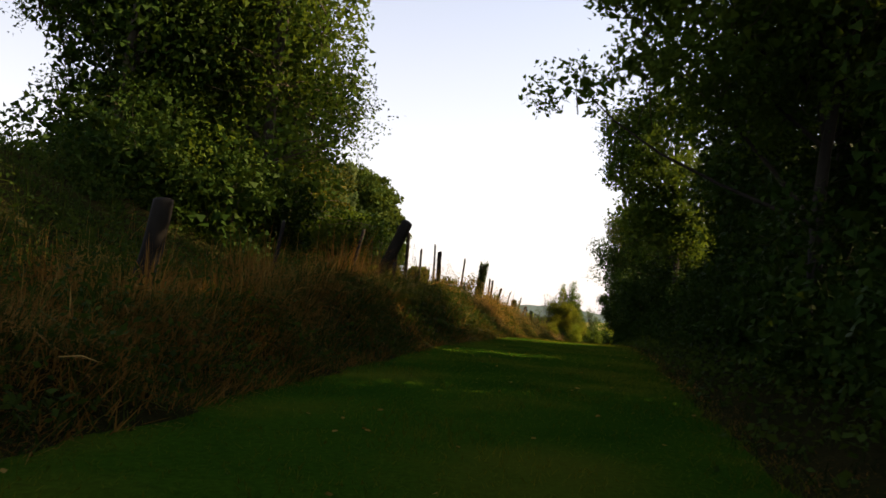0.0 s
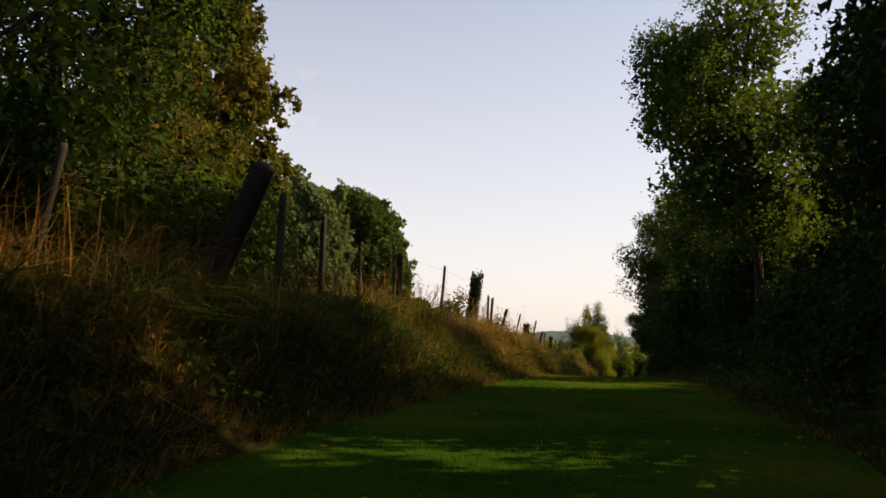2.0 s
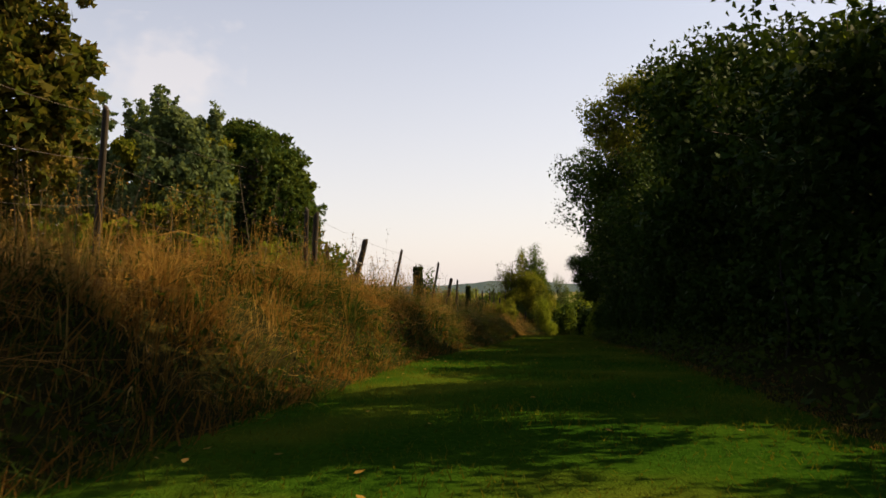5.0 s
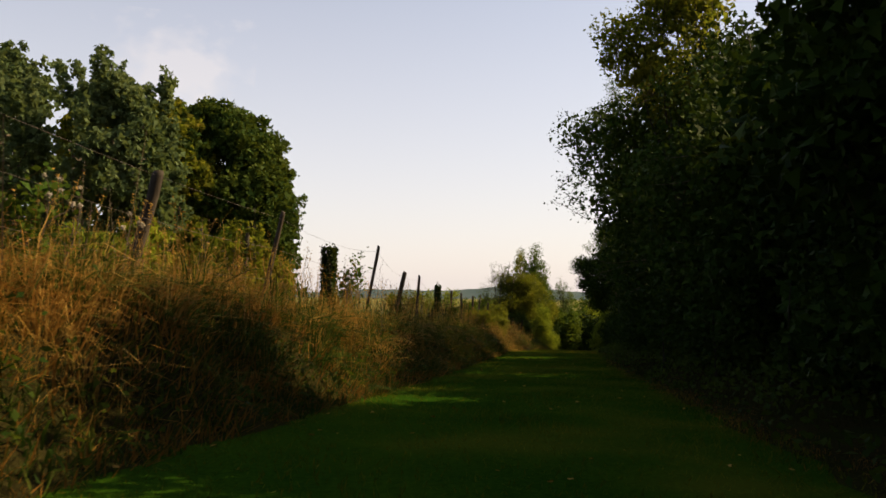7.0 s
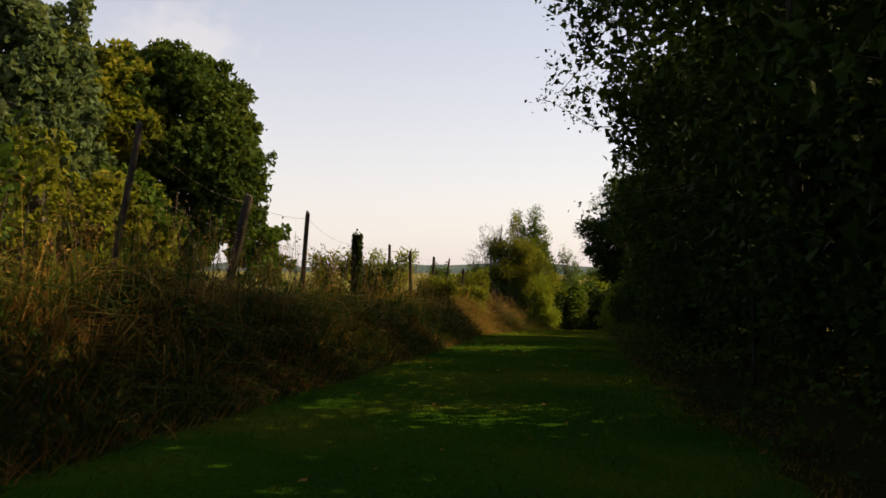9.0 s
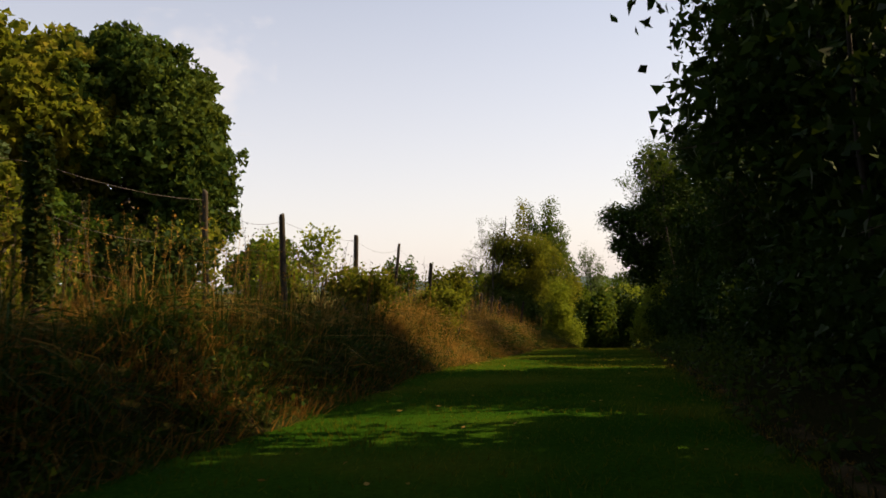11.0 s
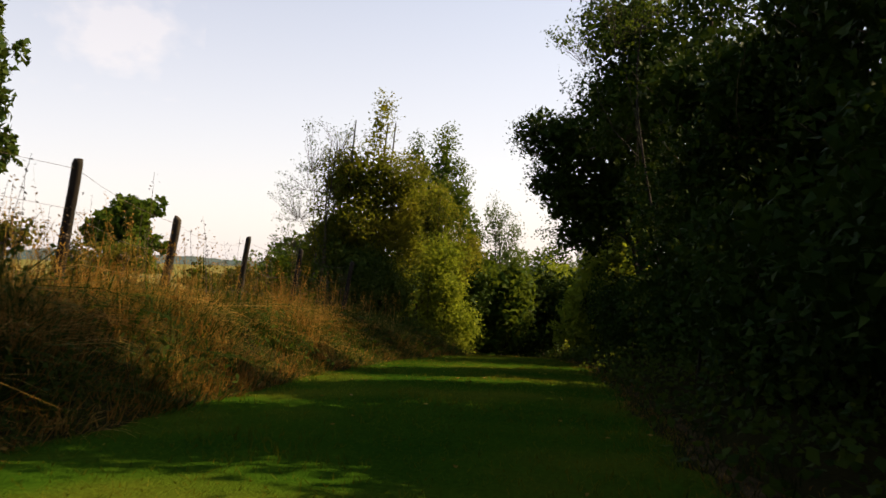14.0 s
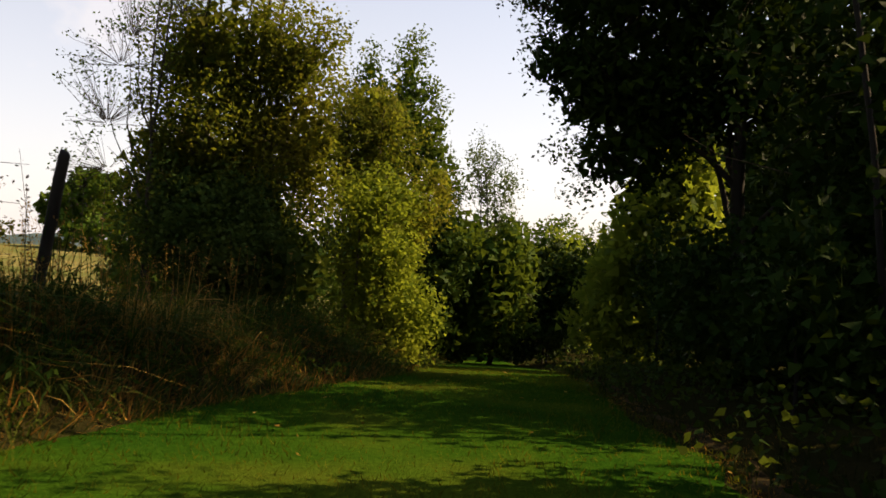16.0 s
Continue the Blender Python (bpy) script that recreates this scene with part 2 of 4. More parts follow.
def ground_z(x, y):
    """Height of the ground sheet: lane, bank up to the fence, field behind it, shallow verge under the trees."""
    x, y = np.asarray(x, float), np.asarray(y, float)
    xl, xr, xf = left_edge(y), right_edge(y), fence_x(y)
    z = lane_z(y)
    up = smooth((xl + 0.05 - x + 0.18 * np.sin(y * 2.7) * np.sin(y * 0.9 + 1)) / (0.58 * (xl - xf) + 0.1))
    z = z + up * bank_h(y)
    z = z + rise_behind(y) * smooth((xf - 0.3 - x) / 4.5)
    far_left = np.clip((xf - x) / 60.0, 0, 1)
    z = z * (1 - far_left) + far_left * (0.5 + 0.4 * np.clip((40 - y) / 60, -1, 1))
    rough = np.clip((xl - x) * 2, 0, 1) * np.clip((30 + x) / 20, 0, 1)
    z = z + rough * (0.09 * ripple(x, y) + 0.17 * ripple(x * 0.45 + 3, y * 0.5))
    side = smooth((x - xr) / 1.5)
    z = z + side * (0.22 + 0.06 * ripple(x, y))
    inside = np.clip((x - xl) * 4, 0, 1) * np.clip((xr - x) * 4, 0, 1)
    z = z - 0.05 * inside
    away = np.clip((np.hypot(x, y - 50) - 140) / 200, 0, 1)
    return z * (1 - away) + away * -2.0


def path_z(x, y):
    return lane_z(y) + 0.012 * ripple(x * 0.7, y * 0.7)


# ---- mesh helpers ----
def mesh_of(name, verts, faces, material):
    """A mesh from arrays of corners and of faces of one size."""
    verts, faces = np.asarray(verts, np.float32), np.asarray(faces, np.int32)
    me = bpy.data.meshes.new(name)
    n, k = faces.shape
    me.vertices.add(len(verts))
    me.vertices.foreach_set("co", verts.ravel())
    me.loops.add(n * k)
    me.loops.foreach_set("vertex_index", faces.ravel())
    me.polygons.add(n)
    me.polygons.foreach_set("loop_start", np.arange(0, n * k, k, dtype=np.int32))
    me.update(calc_edges=True)
    me.materials.append(material)
    return me


def under(name, me, parent, label="", smooth_faces=False):
    ob = new(name, me)
    ob.parent = parent
    if smooth_faces:
        me.polygons.foreach_set("use_smooth", np.ones(len(me.polygons), bool))
    return tagged(ob, label)


def empty(name, place=(0, 0, 0)):
    ob = new(name)
    ob.location = place
    ob.empty_display_size = 0.1
    return ob


def sheet(name, xs, ys, height, material):
    gx, gy = np.meshgrid(xs, ys)
    v = np.stack([gx, gy, height(gx, gy)], -1).reshape(-1, 3)
    nx, ny = len(xs), len(ys)
    i = (np.arange(ny - 1)[:, None] * nx + np.arange(nx - 1)[None]).ravel()
    return mesh_of(name, v, np.stack([i, i + 1, i + nx + 1, i + nx], 1), material)


def tube(points, radii, sides=7):
    """Corners and faces of a tapered tube along points."""
    p, r = np.asarray(points, float), np.asarray(radii, float)
    d = np.gradient(p, axis=0)
    d /= np.linalg.norm(d, axis=1, keepdims=True) + 1e-9
    ref = np.where(np.abs(d[:, 2:3]) > 0.9, [[1.0, 0, 0]], [[0, 0, 1.0]])
    a = np.cross(d, ref)
    a /= np.linalg.norm(a, axis=1, keepdims=True) + 1e-9
    b = np.cross(d, a)
    ang = np.linspace(0, 2 * np.pi, sides, endpoint=False)
    v = p[:, None] + r[:, None, None] * (np.cos(ang)[None, :, None] * a[:, None] + np.sin(ang)[None, :, None] * b[:, None])
    k = np.arange(sides)
    f = [np.stack([s * sides + k, s * sides + (k + 1) % sides, (s + 1) * sides + (k + 1) % sides, (s + 1) * sides + k], 1) for s in range(len(p) - 1)]
    return v.reshape(-1, 3), np.concatenate(f)


def joined(pieces):
    vs, fs, n = [], [], 0
    for v, f in pieces:
        vs.append(v)
        fs.append(f + n)
        n += len(v)
    return np.concatenate(vs), np.concatenate(fs)


def unit(v):
    return v / (np.linalg.norm(v, axis=-1, keepdims=True) + 1e-9)


def leaves(r, at, size, droop=0.3, wide=0.6):
    """Leaf-shaped faces, slightly folded, at the given places with random turns."""
    n = len(at)
    way = unit(r.normal(size=(n, 3)) * (1, 1, 0.7) + (0, 0, -droop))
    nor = unit(np.cross(way, r.normal(size=(n, 3)) + (0, 0, 0.3)))
    side = np.cross(way, nor)
    s = size * r.uniform(0.65, 1.3, (n, 1))
    w = s * wide * 0.5
    base, tip = at - way * s * 0.5, at + way * s * 0.5
    mid = at - way * s * 0.08 + nor * s * 0.10
    v = np.stack([base, mid + side * w, tip, mid - side * w], 1).reshape(-1, 3)
    return v, np.arange(4 * n).reshape(-1, 4)


def coarse_leaves(r, at, size):
    """Three-cornered leaves for the inside of a crown."""
    n = len(at)
    a, b = unit(r.normal(size=(n, 3))), r.normal(size=(n, 3))
    b = unit(np.cross(a, b))
    s = size * r.uniform(0.7, 1.3, (n, 1)) * 0.62
    v = np.stack([at - a * s * 0.8 - b * s * 0.7, at - a * s * 0.5 + b * s * 0.8, at + a * s], 1).reshape(-1, 3)
    return v, np.arange(3 * n).reshape(-1, 3)


def blades(r, at, height, width, lean=0.45, drift=(0.0, 0.0)):
    """Curved tapering grass blades, each of two faces, arching over towards their tips; drift: the way they lean together."""
    n = len(at)
    turn = r.uniform(0, 2 * np.pi, n)
    out = np.stack([np.cos(turn) + drift[0], np.sin(turn) + drift[1], 0 * turn], 1)
    face = r.uniform(0, 2 * np.pi, n)
    side = np.stack([np.cos(face), np.sin(face), 0 * face], 1)
    h = (height * r.uniform(0.55, 1.15, n))[:, None]
    bend = h * lean * r.uniform(0.1, 1.4, (n, 1))
    w = width * r.uniform(0.6, 1.3, (n, 1)) * 0.5
    up = np.array([0, 0, 1.0])
    k = np.clip(bend / h, 0, 1.4)
    mid = at + up * h * (0.68 - 0.12 * k) + out * bend * 0.32
    tip = at + up * h * (1.0 - 0.45 * k) + out * bend
    v = np.stack([at - side * w, at + side * w, mid + side * w * 0.8, mid - side * w * 0.8, tip + side * w * 0.12, tip - side * w * 0.12], 1).reshape(-1, 3)
    i = np.arange(n)[:, None] * 6
    f = np.concatenate([i + [[0, 1, 2, 3]], i + [[3, 2, 4, 5]]])
    return v, f


# ---- ground ----
def spaced(parts):
    return np.unique(np.concatenate([np.arange(a, b, s) for a, b, s in parts]).round(3))


gxs = spaced([(-3000, -200, 200), (-200, -30, 10), (-30, -12, 1.5), (-12, 9, 0.35), (9, 30, 1.5), (30, 200, 10), (200, 3001, 200)])
gys = spaced([(-3000, -100, 300), (-100, -15, 8), (-15, 125, 0.75), (125, 300, 6), (300, 3001, 150)])
tagged(new("ground", sheet("ground", gxs, gys, ground_z, SOIL)), "rough soil and dry thatch with a raised bank", "ground", kind="structure")

py = np.arange(-15, 130, 0.35)
pu = np.linspace(0, 1, 23)
wob = 0.10 * np.sin(py * 1.9) + 0.07 * np.sin(py * 4.3 + 1) + 0.05 * np.sin(py * 9.1)
pl, pr = left_edge(py) - 0.32 + wob, right_edge(py) + 0.15 - wob[::-1]
px = pl[:, None] + (pr - pl)[:, None] * pu[None]
pyy = np.repeat(py[:, None], len(pu), 1)
pz = path_z(px, pyy) - 0.05 * np.abs(2 * pu[None] - 1) ** 8
pi = (np.arange(len(py) - 1)[:, None] * len(pu) + np.arange(len(pu) - 1)[None]).ravel()
tagged(new("path", mesh_of("path", np.stack([px, pyy, pz], -1).reshape(-1, 3), np.stack([pi, pi + 1, pi + len(pu) + 1, pi + len(pu)], 1), LAWN)),
       "mown green grass path between bank and trees", "path", kind="structure")

# a narrow band of worn bare earth between the mown grass and the verge
wy = np.arange(56, 101, 0.25)
wu = np.linspace(-1, 1, 7)
mid_x = right_edge(wy) + 0.13 + 0.05 * np.sin(wy * 1.3) + 0.03 * np.sin(wy * 3.7)
wx = mid_x[:, None] + wu[None] * (0.11 + 0.05 * np.sin(wy * 2.1) * np.sin(wy * 0.7))[:, None]
wyy = np.repeat(wy[:, None], len(wu), 1)
wz = np.maximum(path_z(wx, wyy), ground_z(wx, wyy)) + 0.004 - 0.035 * np.abs(wu[None]) ** 3 + 0.012 * ripple(wx * 4, wyy * 4)
wi = (np.arange(len(wy) - 1)[:, None] * len(wu) + np.arange(len(wu) - 1)[None]).ravel()
tagged(new("trim_worn_edge", mesh_of("trim_worn_edge", np.stack([wx, wyy, wz], -1).reshape(-1, 3), np.stack([wi, wi + 1, wi + len(wu) + 1, wi + len(wu)], 1), EARTH)),
       "narrow band of worn bare earth along the path", "path edge", kind="structure")

# ---- trees and bushes ----
def rambling(r, a, b, n=6, sway=0.08):
    """A softly bending line from a to b."""
    a, b = np.asarray(a, float), np.asarray(b, float)
    n = max(n, 6)
    t = np.linspace(0, 1, n)[:, None]
    k = np.linalg.norm(b - a) * sway
    return a + (b - a) * t + k * (np.sin(np.pi * t) * r.normal(size=3) + 0.5 * np.sin(2 * np.pi * t) * r.normal(size=3))


def crown_points(r, lobes, clusters, per, spray, shell=0.5, uneven=0.25, puffs=9):
    """Places of leaves: sprays of leaves on small puffs that stand out from each lobe (puffs=0: filling the lobes themselves)."""
    lobes = np.asarray(lobes, float)
    lean = np.zeros((len(lobes), 3))
    if puffs:
        lean = unit(r.normal(size=(len(lobes) * puffs, 3)))
        lobes = np.repeat(lobes, puffs, 0)
        n = len(lobes)
        push = r.uniform(0.5, 0.78, (n, 1)) * (1 + 0.4 * uneven * r.normal(size=(n, 1)))
        lobes = np.concatenate([lobes[:, :3] + lean * lobes[:, 3:6] * push, lobes[:, 3:6] * r.uniform(0.26, 0.48, (n, 1))], 1)
    weight = (lobes[:, 3] * lobes[:, 4] * lobes[:, 5]) ** (2 / 3)
    which = r.choice(len(lobes), clusters, p=weight / weight.sum())
    d = unit(r.normal(size=(clusters, 3)) + lean[which] * 0.7)
    rad = shell + (1 - shell) * r.uniform(0, 1, clusters) ** 0.6
    c = lobes[which, :3] + d * lobes[which, 3:6] * rad[:, None]
    along_d = unit(d + r.normal(size=(clusters, 3)) * 0.5)
    t = r.uniform(-1, 1, (clusters, per, 1))
    at = c[:, None] + along_d[:, None] * t * spray + r.normal(size=(clusters, per, 3)) * spray * 0.33 * (1.2 - t * 0.5)
    return c, at.reshape(-1, 3)


def tree(name, label, category, x, y, lobes, leaf, size, count, seed, trunk=0.14, twigs=60, bark=None, per=16, spray=0.32,
         shell=0.5, uneven=0.25, base=None, group="", wide=0.6, stems=1, core=0.3, deep_size=1.7, puffs=9, fill=0.45, plain=False):
    """A plant on the ground at x, y. Lobes: (dx, dy, z, rx, ry, rz) of the crown's masses, z over its foot."""
    r = np.random.default_rng(seed)
    z = float(ground_z(x, y)) - 0.05 if base is None else base
    ob = tagged(empty(name, (x, y, z)), label, category, group)
    lob = np.asarray(lobes, float)
    c, at = crown_points(r, lob, max(count // per, 6), per, spray, shell, uneven, puffs)
    at, c = at[at[:, 2] > 0.05], c[c[:, 2] > 0.2]
    v, f = leaves(r, at, size, wide=wide) if size < 0.19 and not plain else coarse_leaves(r, at, size)      # plain leaves on far and hidden trees
    if core:      # larger leaves deep inside, that close the crown
        _, deep = crown_points(r, lob, max(int(count * core) // 8, 4), 8, spray * 1.3, 0.05, uneven, 0)
        keep = ((deep[:, None] - lob[None, :, :3]) / lob[None, :, 3:6]) ** 2
        deep = deep[(keep.sum(-1).min(1) < fill) & (deep[:, 2] > 0.1)]
        v2, f2 = coarse_leaves(r, deep, size * deep_size)
        under("inner_foliage", mesh_of("inner_foliage", v2, f2, leaf), ob)
    under("crown", mesh_of("crown", v, f, leaf), ob)
    bark = bark or BARK
    top = lob[:, 2].max()
    mid = lob[np.argmax(lob[:, 2])]
    for s in range(stems):
        off = r.normal(size=2) * (0.25 if stems > 1 else 0)
        spine = rambling(r, (off[0], off[1], -0.1), (mid[0] * 0.7 + off[0], mid[1] * 0.7 + off[1], top + mid[5] * (0.3 if stems == 1 else 0.0)), 9, 0.02)
        v, f = tube(spine, np.linspace(trunk, trunk * 0.18, 9), 8)
        under("trunk", mesh_of("trunk", v, f, bark), ob, smooth_faces=True)
    for l in lob[: 7]:
        k = int(np.clip(8 * (l[2] * 0.6) / (top + 0.01), 1, 7))
        v, f = tube(rambling(r, spine[k], l[:3] + (0, 0, l[5] * 0.2), 6, 0.06), np.linspace(trunk * 0.36, trunk * 0.07, 6), 6)
        under("limb", mesh_of("limb", v, f, bark), ob, smooth_faces=True)
    if twigs and len(c):
        fine = []
        for p in c[r.choice(len(c), min(twigs, len(c)), replace=False)]:
            l = lob[np.argmin(((lob[:, :3] - p) ** 2).sum(1))]
            fine.append(tube(rambling(r, l[:3] * (1, 1, 0.9) + (p - l[:3]) * 0.1, p + (p - l[:3]) * 0.12, 6, 0.05)[[0, 2, 4, 5]], np.linspace(trunk * 0.10, 0.003, 4), 3))
        v, f = joined(fine)
        tagged(under("twig_spray", mesh_of("twig_spray", v, f, TWIG), ob), kind="stuff")
    return ob

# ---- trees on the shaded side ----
def shade_tree(x, y, h, r, seed, leaf=LEAF_SHADED, over=0.0, count=9000, label="tall dense green tree in deep shade", low=1.0, size=0.09, core=1.7, deep=1.6, extra=(), fill=0.85, **kw):
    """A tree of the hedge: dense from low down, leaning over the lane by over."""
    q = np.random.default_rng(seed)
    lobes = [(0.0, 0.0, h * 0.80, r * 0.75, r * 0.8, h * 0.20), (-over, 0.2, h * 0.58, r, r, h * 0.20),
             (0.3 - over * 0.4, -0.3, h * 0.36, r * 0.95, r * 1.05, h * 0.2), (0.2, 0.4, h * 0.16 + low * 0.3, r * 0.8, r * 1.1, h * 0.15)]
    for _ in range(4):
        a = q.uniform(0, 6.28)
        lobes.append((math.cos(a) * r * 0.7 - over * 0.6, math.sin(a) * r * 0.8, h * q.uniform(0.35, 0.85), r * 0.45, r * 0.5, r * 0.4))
    return tree("tree", label, "tree", x, y, lobes + list(extra), leaf, size, count, seed, trunk=0.09 + h * 0.006, bark=SHADED_WOOD, group="trees along the lane", core=core, deep_size=deep, fill=fill, **kw)


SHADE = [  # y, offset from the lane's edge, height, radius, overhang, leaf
    (6.0, 2.7, 12.0, 2.6, 0.2, LEAF_SHADED), (12.0, 2.9, 11.5, 2.5, 0.2, LEAF_SHADED), (17.5, 2.8, 11.0, 2.5, 0.3, LEAF_SHADED),
    (23.5, 2.9, 10.5, 2.6, 0.4, LEAF_SHADED), (28.5, 3.1, 7.4, 2.0, 0.0, LEAF_SHADED), (33.5, 4.4, 3.6, 2.0, 0.0, LEAF_ASH), (39.5, 2.6, 4.7, 2.3, 0.1, LEAF_SHADED),
    (44.5, 2.6, 6.6, 2.5, 0.2, LEAF_SHADED), (46.7, 2.5, 7.2, 1.8, 0.3, LEAF_SHADED), (50.0, 2.7, 4.5, 2.2, 0.2, LEAF_SHADED), (53.5, 2.4, 7.0, 2.7, 0.4, LEAF_SHADED), (58.5, 2.3, 8.6, 2.7, 0.5, LEAF_SHADED),
    (63.5, 2.2, 9.8, 3.1, 1.0, LEAF_SHADED), (69.0, 2.4, 7.6, 2.5, 0.3, LEAF_SHADED), (71.5, 2.6, 9.0, 2.0, 0.0, LEAF_SHADED),
    (96.3, 3.1, 10.6, 2.4, 1.0, LEAF_SHADED)]
THIN = [(79.6, 2.5, 5.3, 1.8, 0.0, LEAF_SHADED), (87.3, 2.6, 6.8, 1.5, 0.0, LEAF_SHADED), (90.6, 2.5, 6.4, 1.8, 0.2, LEAF_SHADED)]   # lighter crowns that let the sun through
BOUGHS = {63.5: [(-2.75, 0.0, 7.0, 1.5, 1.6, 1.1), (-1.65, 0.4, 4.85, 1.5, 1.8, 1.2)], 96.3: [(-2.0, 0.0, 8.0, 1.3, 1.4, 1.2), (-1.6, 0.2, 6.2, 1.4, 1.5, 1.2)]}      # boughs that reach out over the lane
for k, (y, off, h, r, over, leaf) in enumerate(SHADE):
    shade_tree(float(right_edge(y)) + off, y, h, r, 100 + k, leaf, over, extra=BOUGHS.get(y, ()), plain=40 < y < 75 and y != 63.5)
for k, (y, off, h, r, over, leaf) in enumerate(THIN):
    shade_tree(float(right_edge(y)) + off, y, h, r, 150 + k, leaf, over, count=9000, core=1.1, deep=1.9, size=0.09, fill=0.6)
# out of view behind the start, added only for the shadows they cast
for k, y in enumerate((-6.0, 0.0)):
    shade_tree(float(right_edge(y)) + 2.5, y, 11.5, 3.0, 130 + k, LEAF_SHADED, 0.3, count=5000, size=0.24, twigs=0)
# added behind the hedge to keep the sun off the tree at 79.6
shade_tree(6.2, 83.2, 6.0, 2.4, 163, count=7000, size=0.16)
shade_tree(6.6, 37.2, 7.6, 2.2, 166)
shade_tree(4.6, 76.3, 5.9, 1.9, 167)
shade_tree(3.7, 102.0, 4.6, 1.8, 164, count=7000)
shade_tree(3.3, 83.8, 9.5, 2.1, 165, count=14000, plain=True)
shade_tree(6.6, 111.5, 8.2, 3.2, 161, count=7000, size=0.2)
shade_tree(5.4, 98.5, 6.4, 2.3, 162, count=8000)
# an added second row behind closes the hedge; taller at the start for shade
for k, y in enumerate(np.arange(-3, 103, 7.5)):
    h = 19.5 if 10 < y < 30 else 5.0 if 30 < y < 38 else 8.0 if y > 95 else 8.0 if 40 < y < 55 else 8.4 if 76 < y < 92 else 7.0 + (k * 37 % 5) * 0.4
    shade_tree(float(right_edge(y)) + (6.5 if y < 76 else 8.0) + (k % 3) * 0.6, y, h, 3.5, 300 + k, LEAF_SHADED, 0, count=12000 if 10 < y < 30 else 6500, size=0.22, deep=1.25, core=1.1, twigs=0)
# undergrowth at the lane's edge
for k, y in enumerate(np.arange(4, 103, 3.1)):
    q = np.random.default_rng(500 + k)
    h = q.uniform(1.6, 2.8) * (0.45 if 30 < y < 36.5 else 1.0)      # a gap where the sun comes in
    tree("bush", "leafy undergrowth at the foot of the trees, its colour darkened for shade", "bush", float(right_edge(y)) + 1.15 + q.uniform(0, 0.4), y + q.uniform(-0.5, 0.5),
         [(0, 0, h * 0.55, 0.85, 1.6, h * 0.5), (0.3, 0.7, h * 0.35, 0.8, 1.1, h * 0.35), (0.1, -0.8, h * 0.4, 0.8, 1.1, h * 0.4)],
         LEAF_SHADED, 0.085, 2900, 500 + k, plain=True, trunk=0.025, bark=SHADED_WOOD, twigs=14, spray=0.2, group="undergrowth along the lane", stems=2)

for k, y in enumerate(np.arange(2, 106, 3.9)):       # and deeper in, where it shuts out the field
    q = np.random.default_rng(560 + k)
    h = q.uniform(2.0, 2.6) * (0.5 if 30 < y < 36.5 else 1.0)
    tree("bush", "leafy undergrowth deep under the trees, its colour darkened for shade", "bush", float(right_edge(y)) + 4.3 + q.uniform(0, 0.6), y,
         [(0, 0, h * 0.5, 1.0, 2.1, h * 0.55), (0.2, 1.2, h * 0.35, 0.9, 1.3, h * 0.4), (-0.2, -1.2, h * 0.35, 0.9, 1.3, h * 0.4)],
         LEAF_SHADED, 0.20, 1100, 560 + k, trunk=0.025, bark=SHADED_WOOD, twigs=0, spray=0.25, group="undergrowth along the lane", core=0.5, deep_size=1.2, fill=0.8)

# ashes with clear stems: light comes in under their crowns
tree("tree", "slender ash with a leafy branch over the path", "tree", float(right_edge(14.5)) + 1.6, 14.5,
     [(0.3, 0, 7.6, 1.7, 1.8, 1.6), (-1.9, 0.3, 5.6, 0.9, 0.9, 0.5), (-3.3, 0.6, 4.0, 0.9, 0.6, 0.30), (-2.3, 0.2, 4.3, 0.8, 0.6, 0.4), (0.2, 0, 5.0, 1.5, 1.6, 1.5), (-2.6, 0.4, 7.0, 0.9, 0.8, 0.4), (-1.3, 0.1, 5.0, 1.5, 1.5, 1.1), (-2.3, 0.3, 5.2, 1.1, 1.0, 0.7), (-1.2, -0.2, 6.6, 1.3, 1.2, 1.0), (-1.4, 0.0, 4.0, 1.4, 1.3, 0.9), (-0.3, 0.3, 4.2, 1.4, 1.3, 1.2)],
     LEAF_ASH, 0.09, 22000, 190, trunk=0.11, bark=SHADED_WOOD, twigs=90, spray=0.22, group="trees along the lane", core=0.25)
for k, (y, h, off) in enumerate([(34.0, 10.2, 1.4), (43.0, 6.2, 5.4)]):
    tree("tree", "tall ash with a clear stem and an airy crown", "tree", float(right_edge(y)) + off, y,
         [(-0.9, 0, h * 0.66, 2.3, 2.2, 2.0), (-0.1, 0, h * 0.50, 1.9, 1.8, 1.3), (0, 0.3, h * 0.86, 1.7, 1.7, 1.4), (-1.9, -0.4, h * 0.60, 1.2, 1.1, 0.9), (0.9, 0.6, h * 0.62, 1.5, 1.5, 1.2), (-1.2, 1.0, h * 0.82, 1.1, 1.0, 0.9), (-1.9, 0.0, h * 0.76, 1.3, 1.3, 1.1), (-0.9, 0.2, h * 0.46, 2.1, 1.8, 1.4), (0.2, -0.4, h * 0.36, 1.5, 1.2, 1.2)],
         LEAF_ASH, 0.09, 20000 if h > 8 else 9000, 192 + k, trunk=0.14, bark=SHADED_WOOD, twigs=110, spray=0.26, group="trees along the lane", core=0.7, fill=0.6)

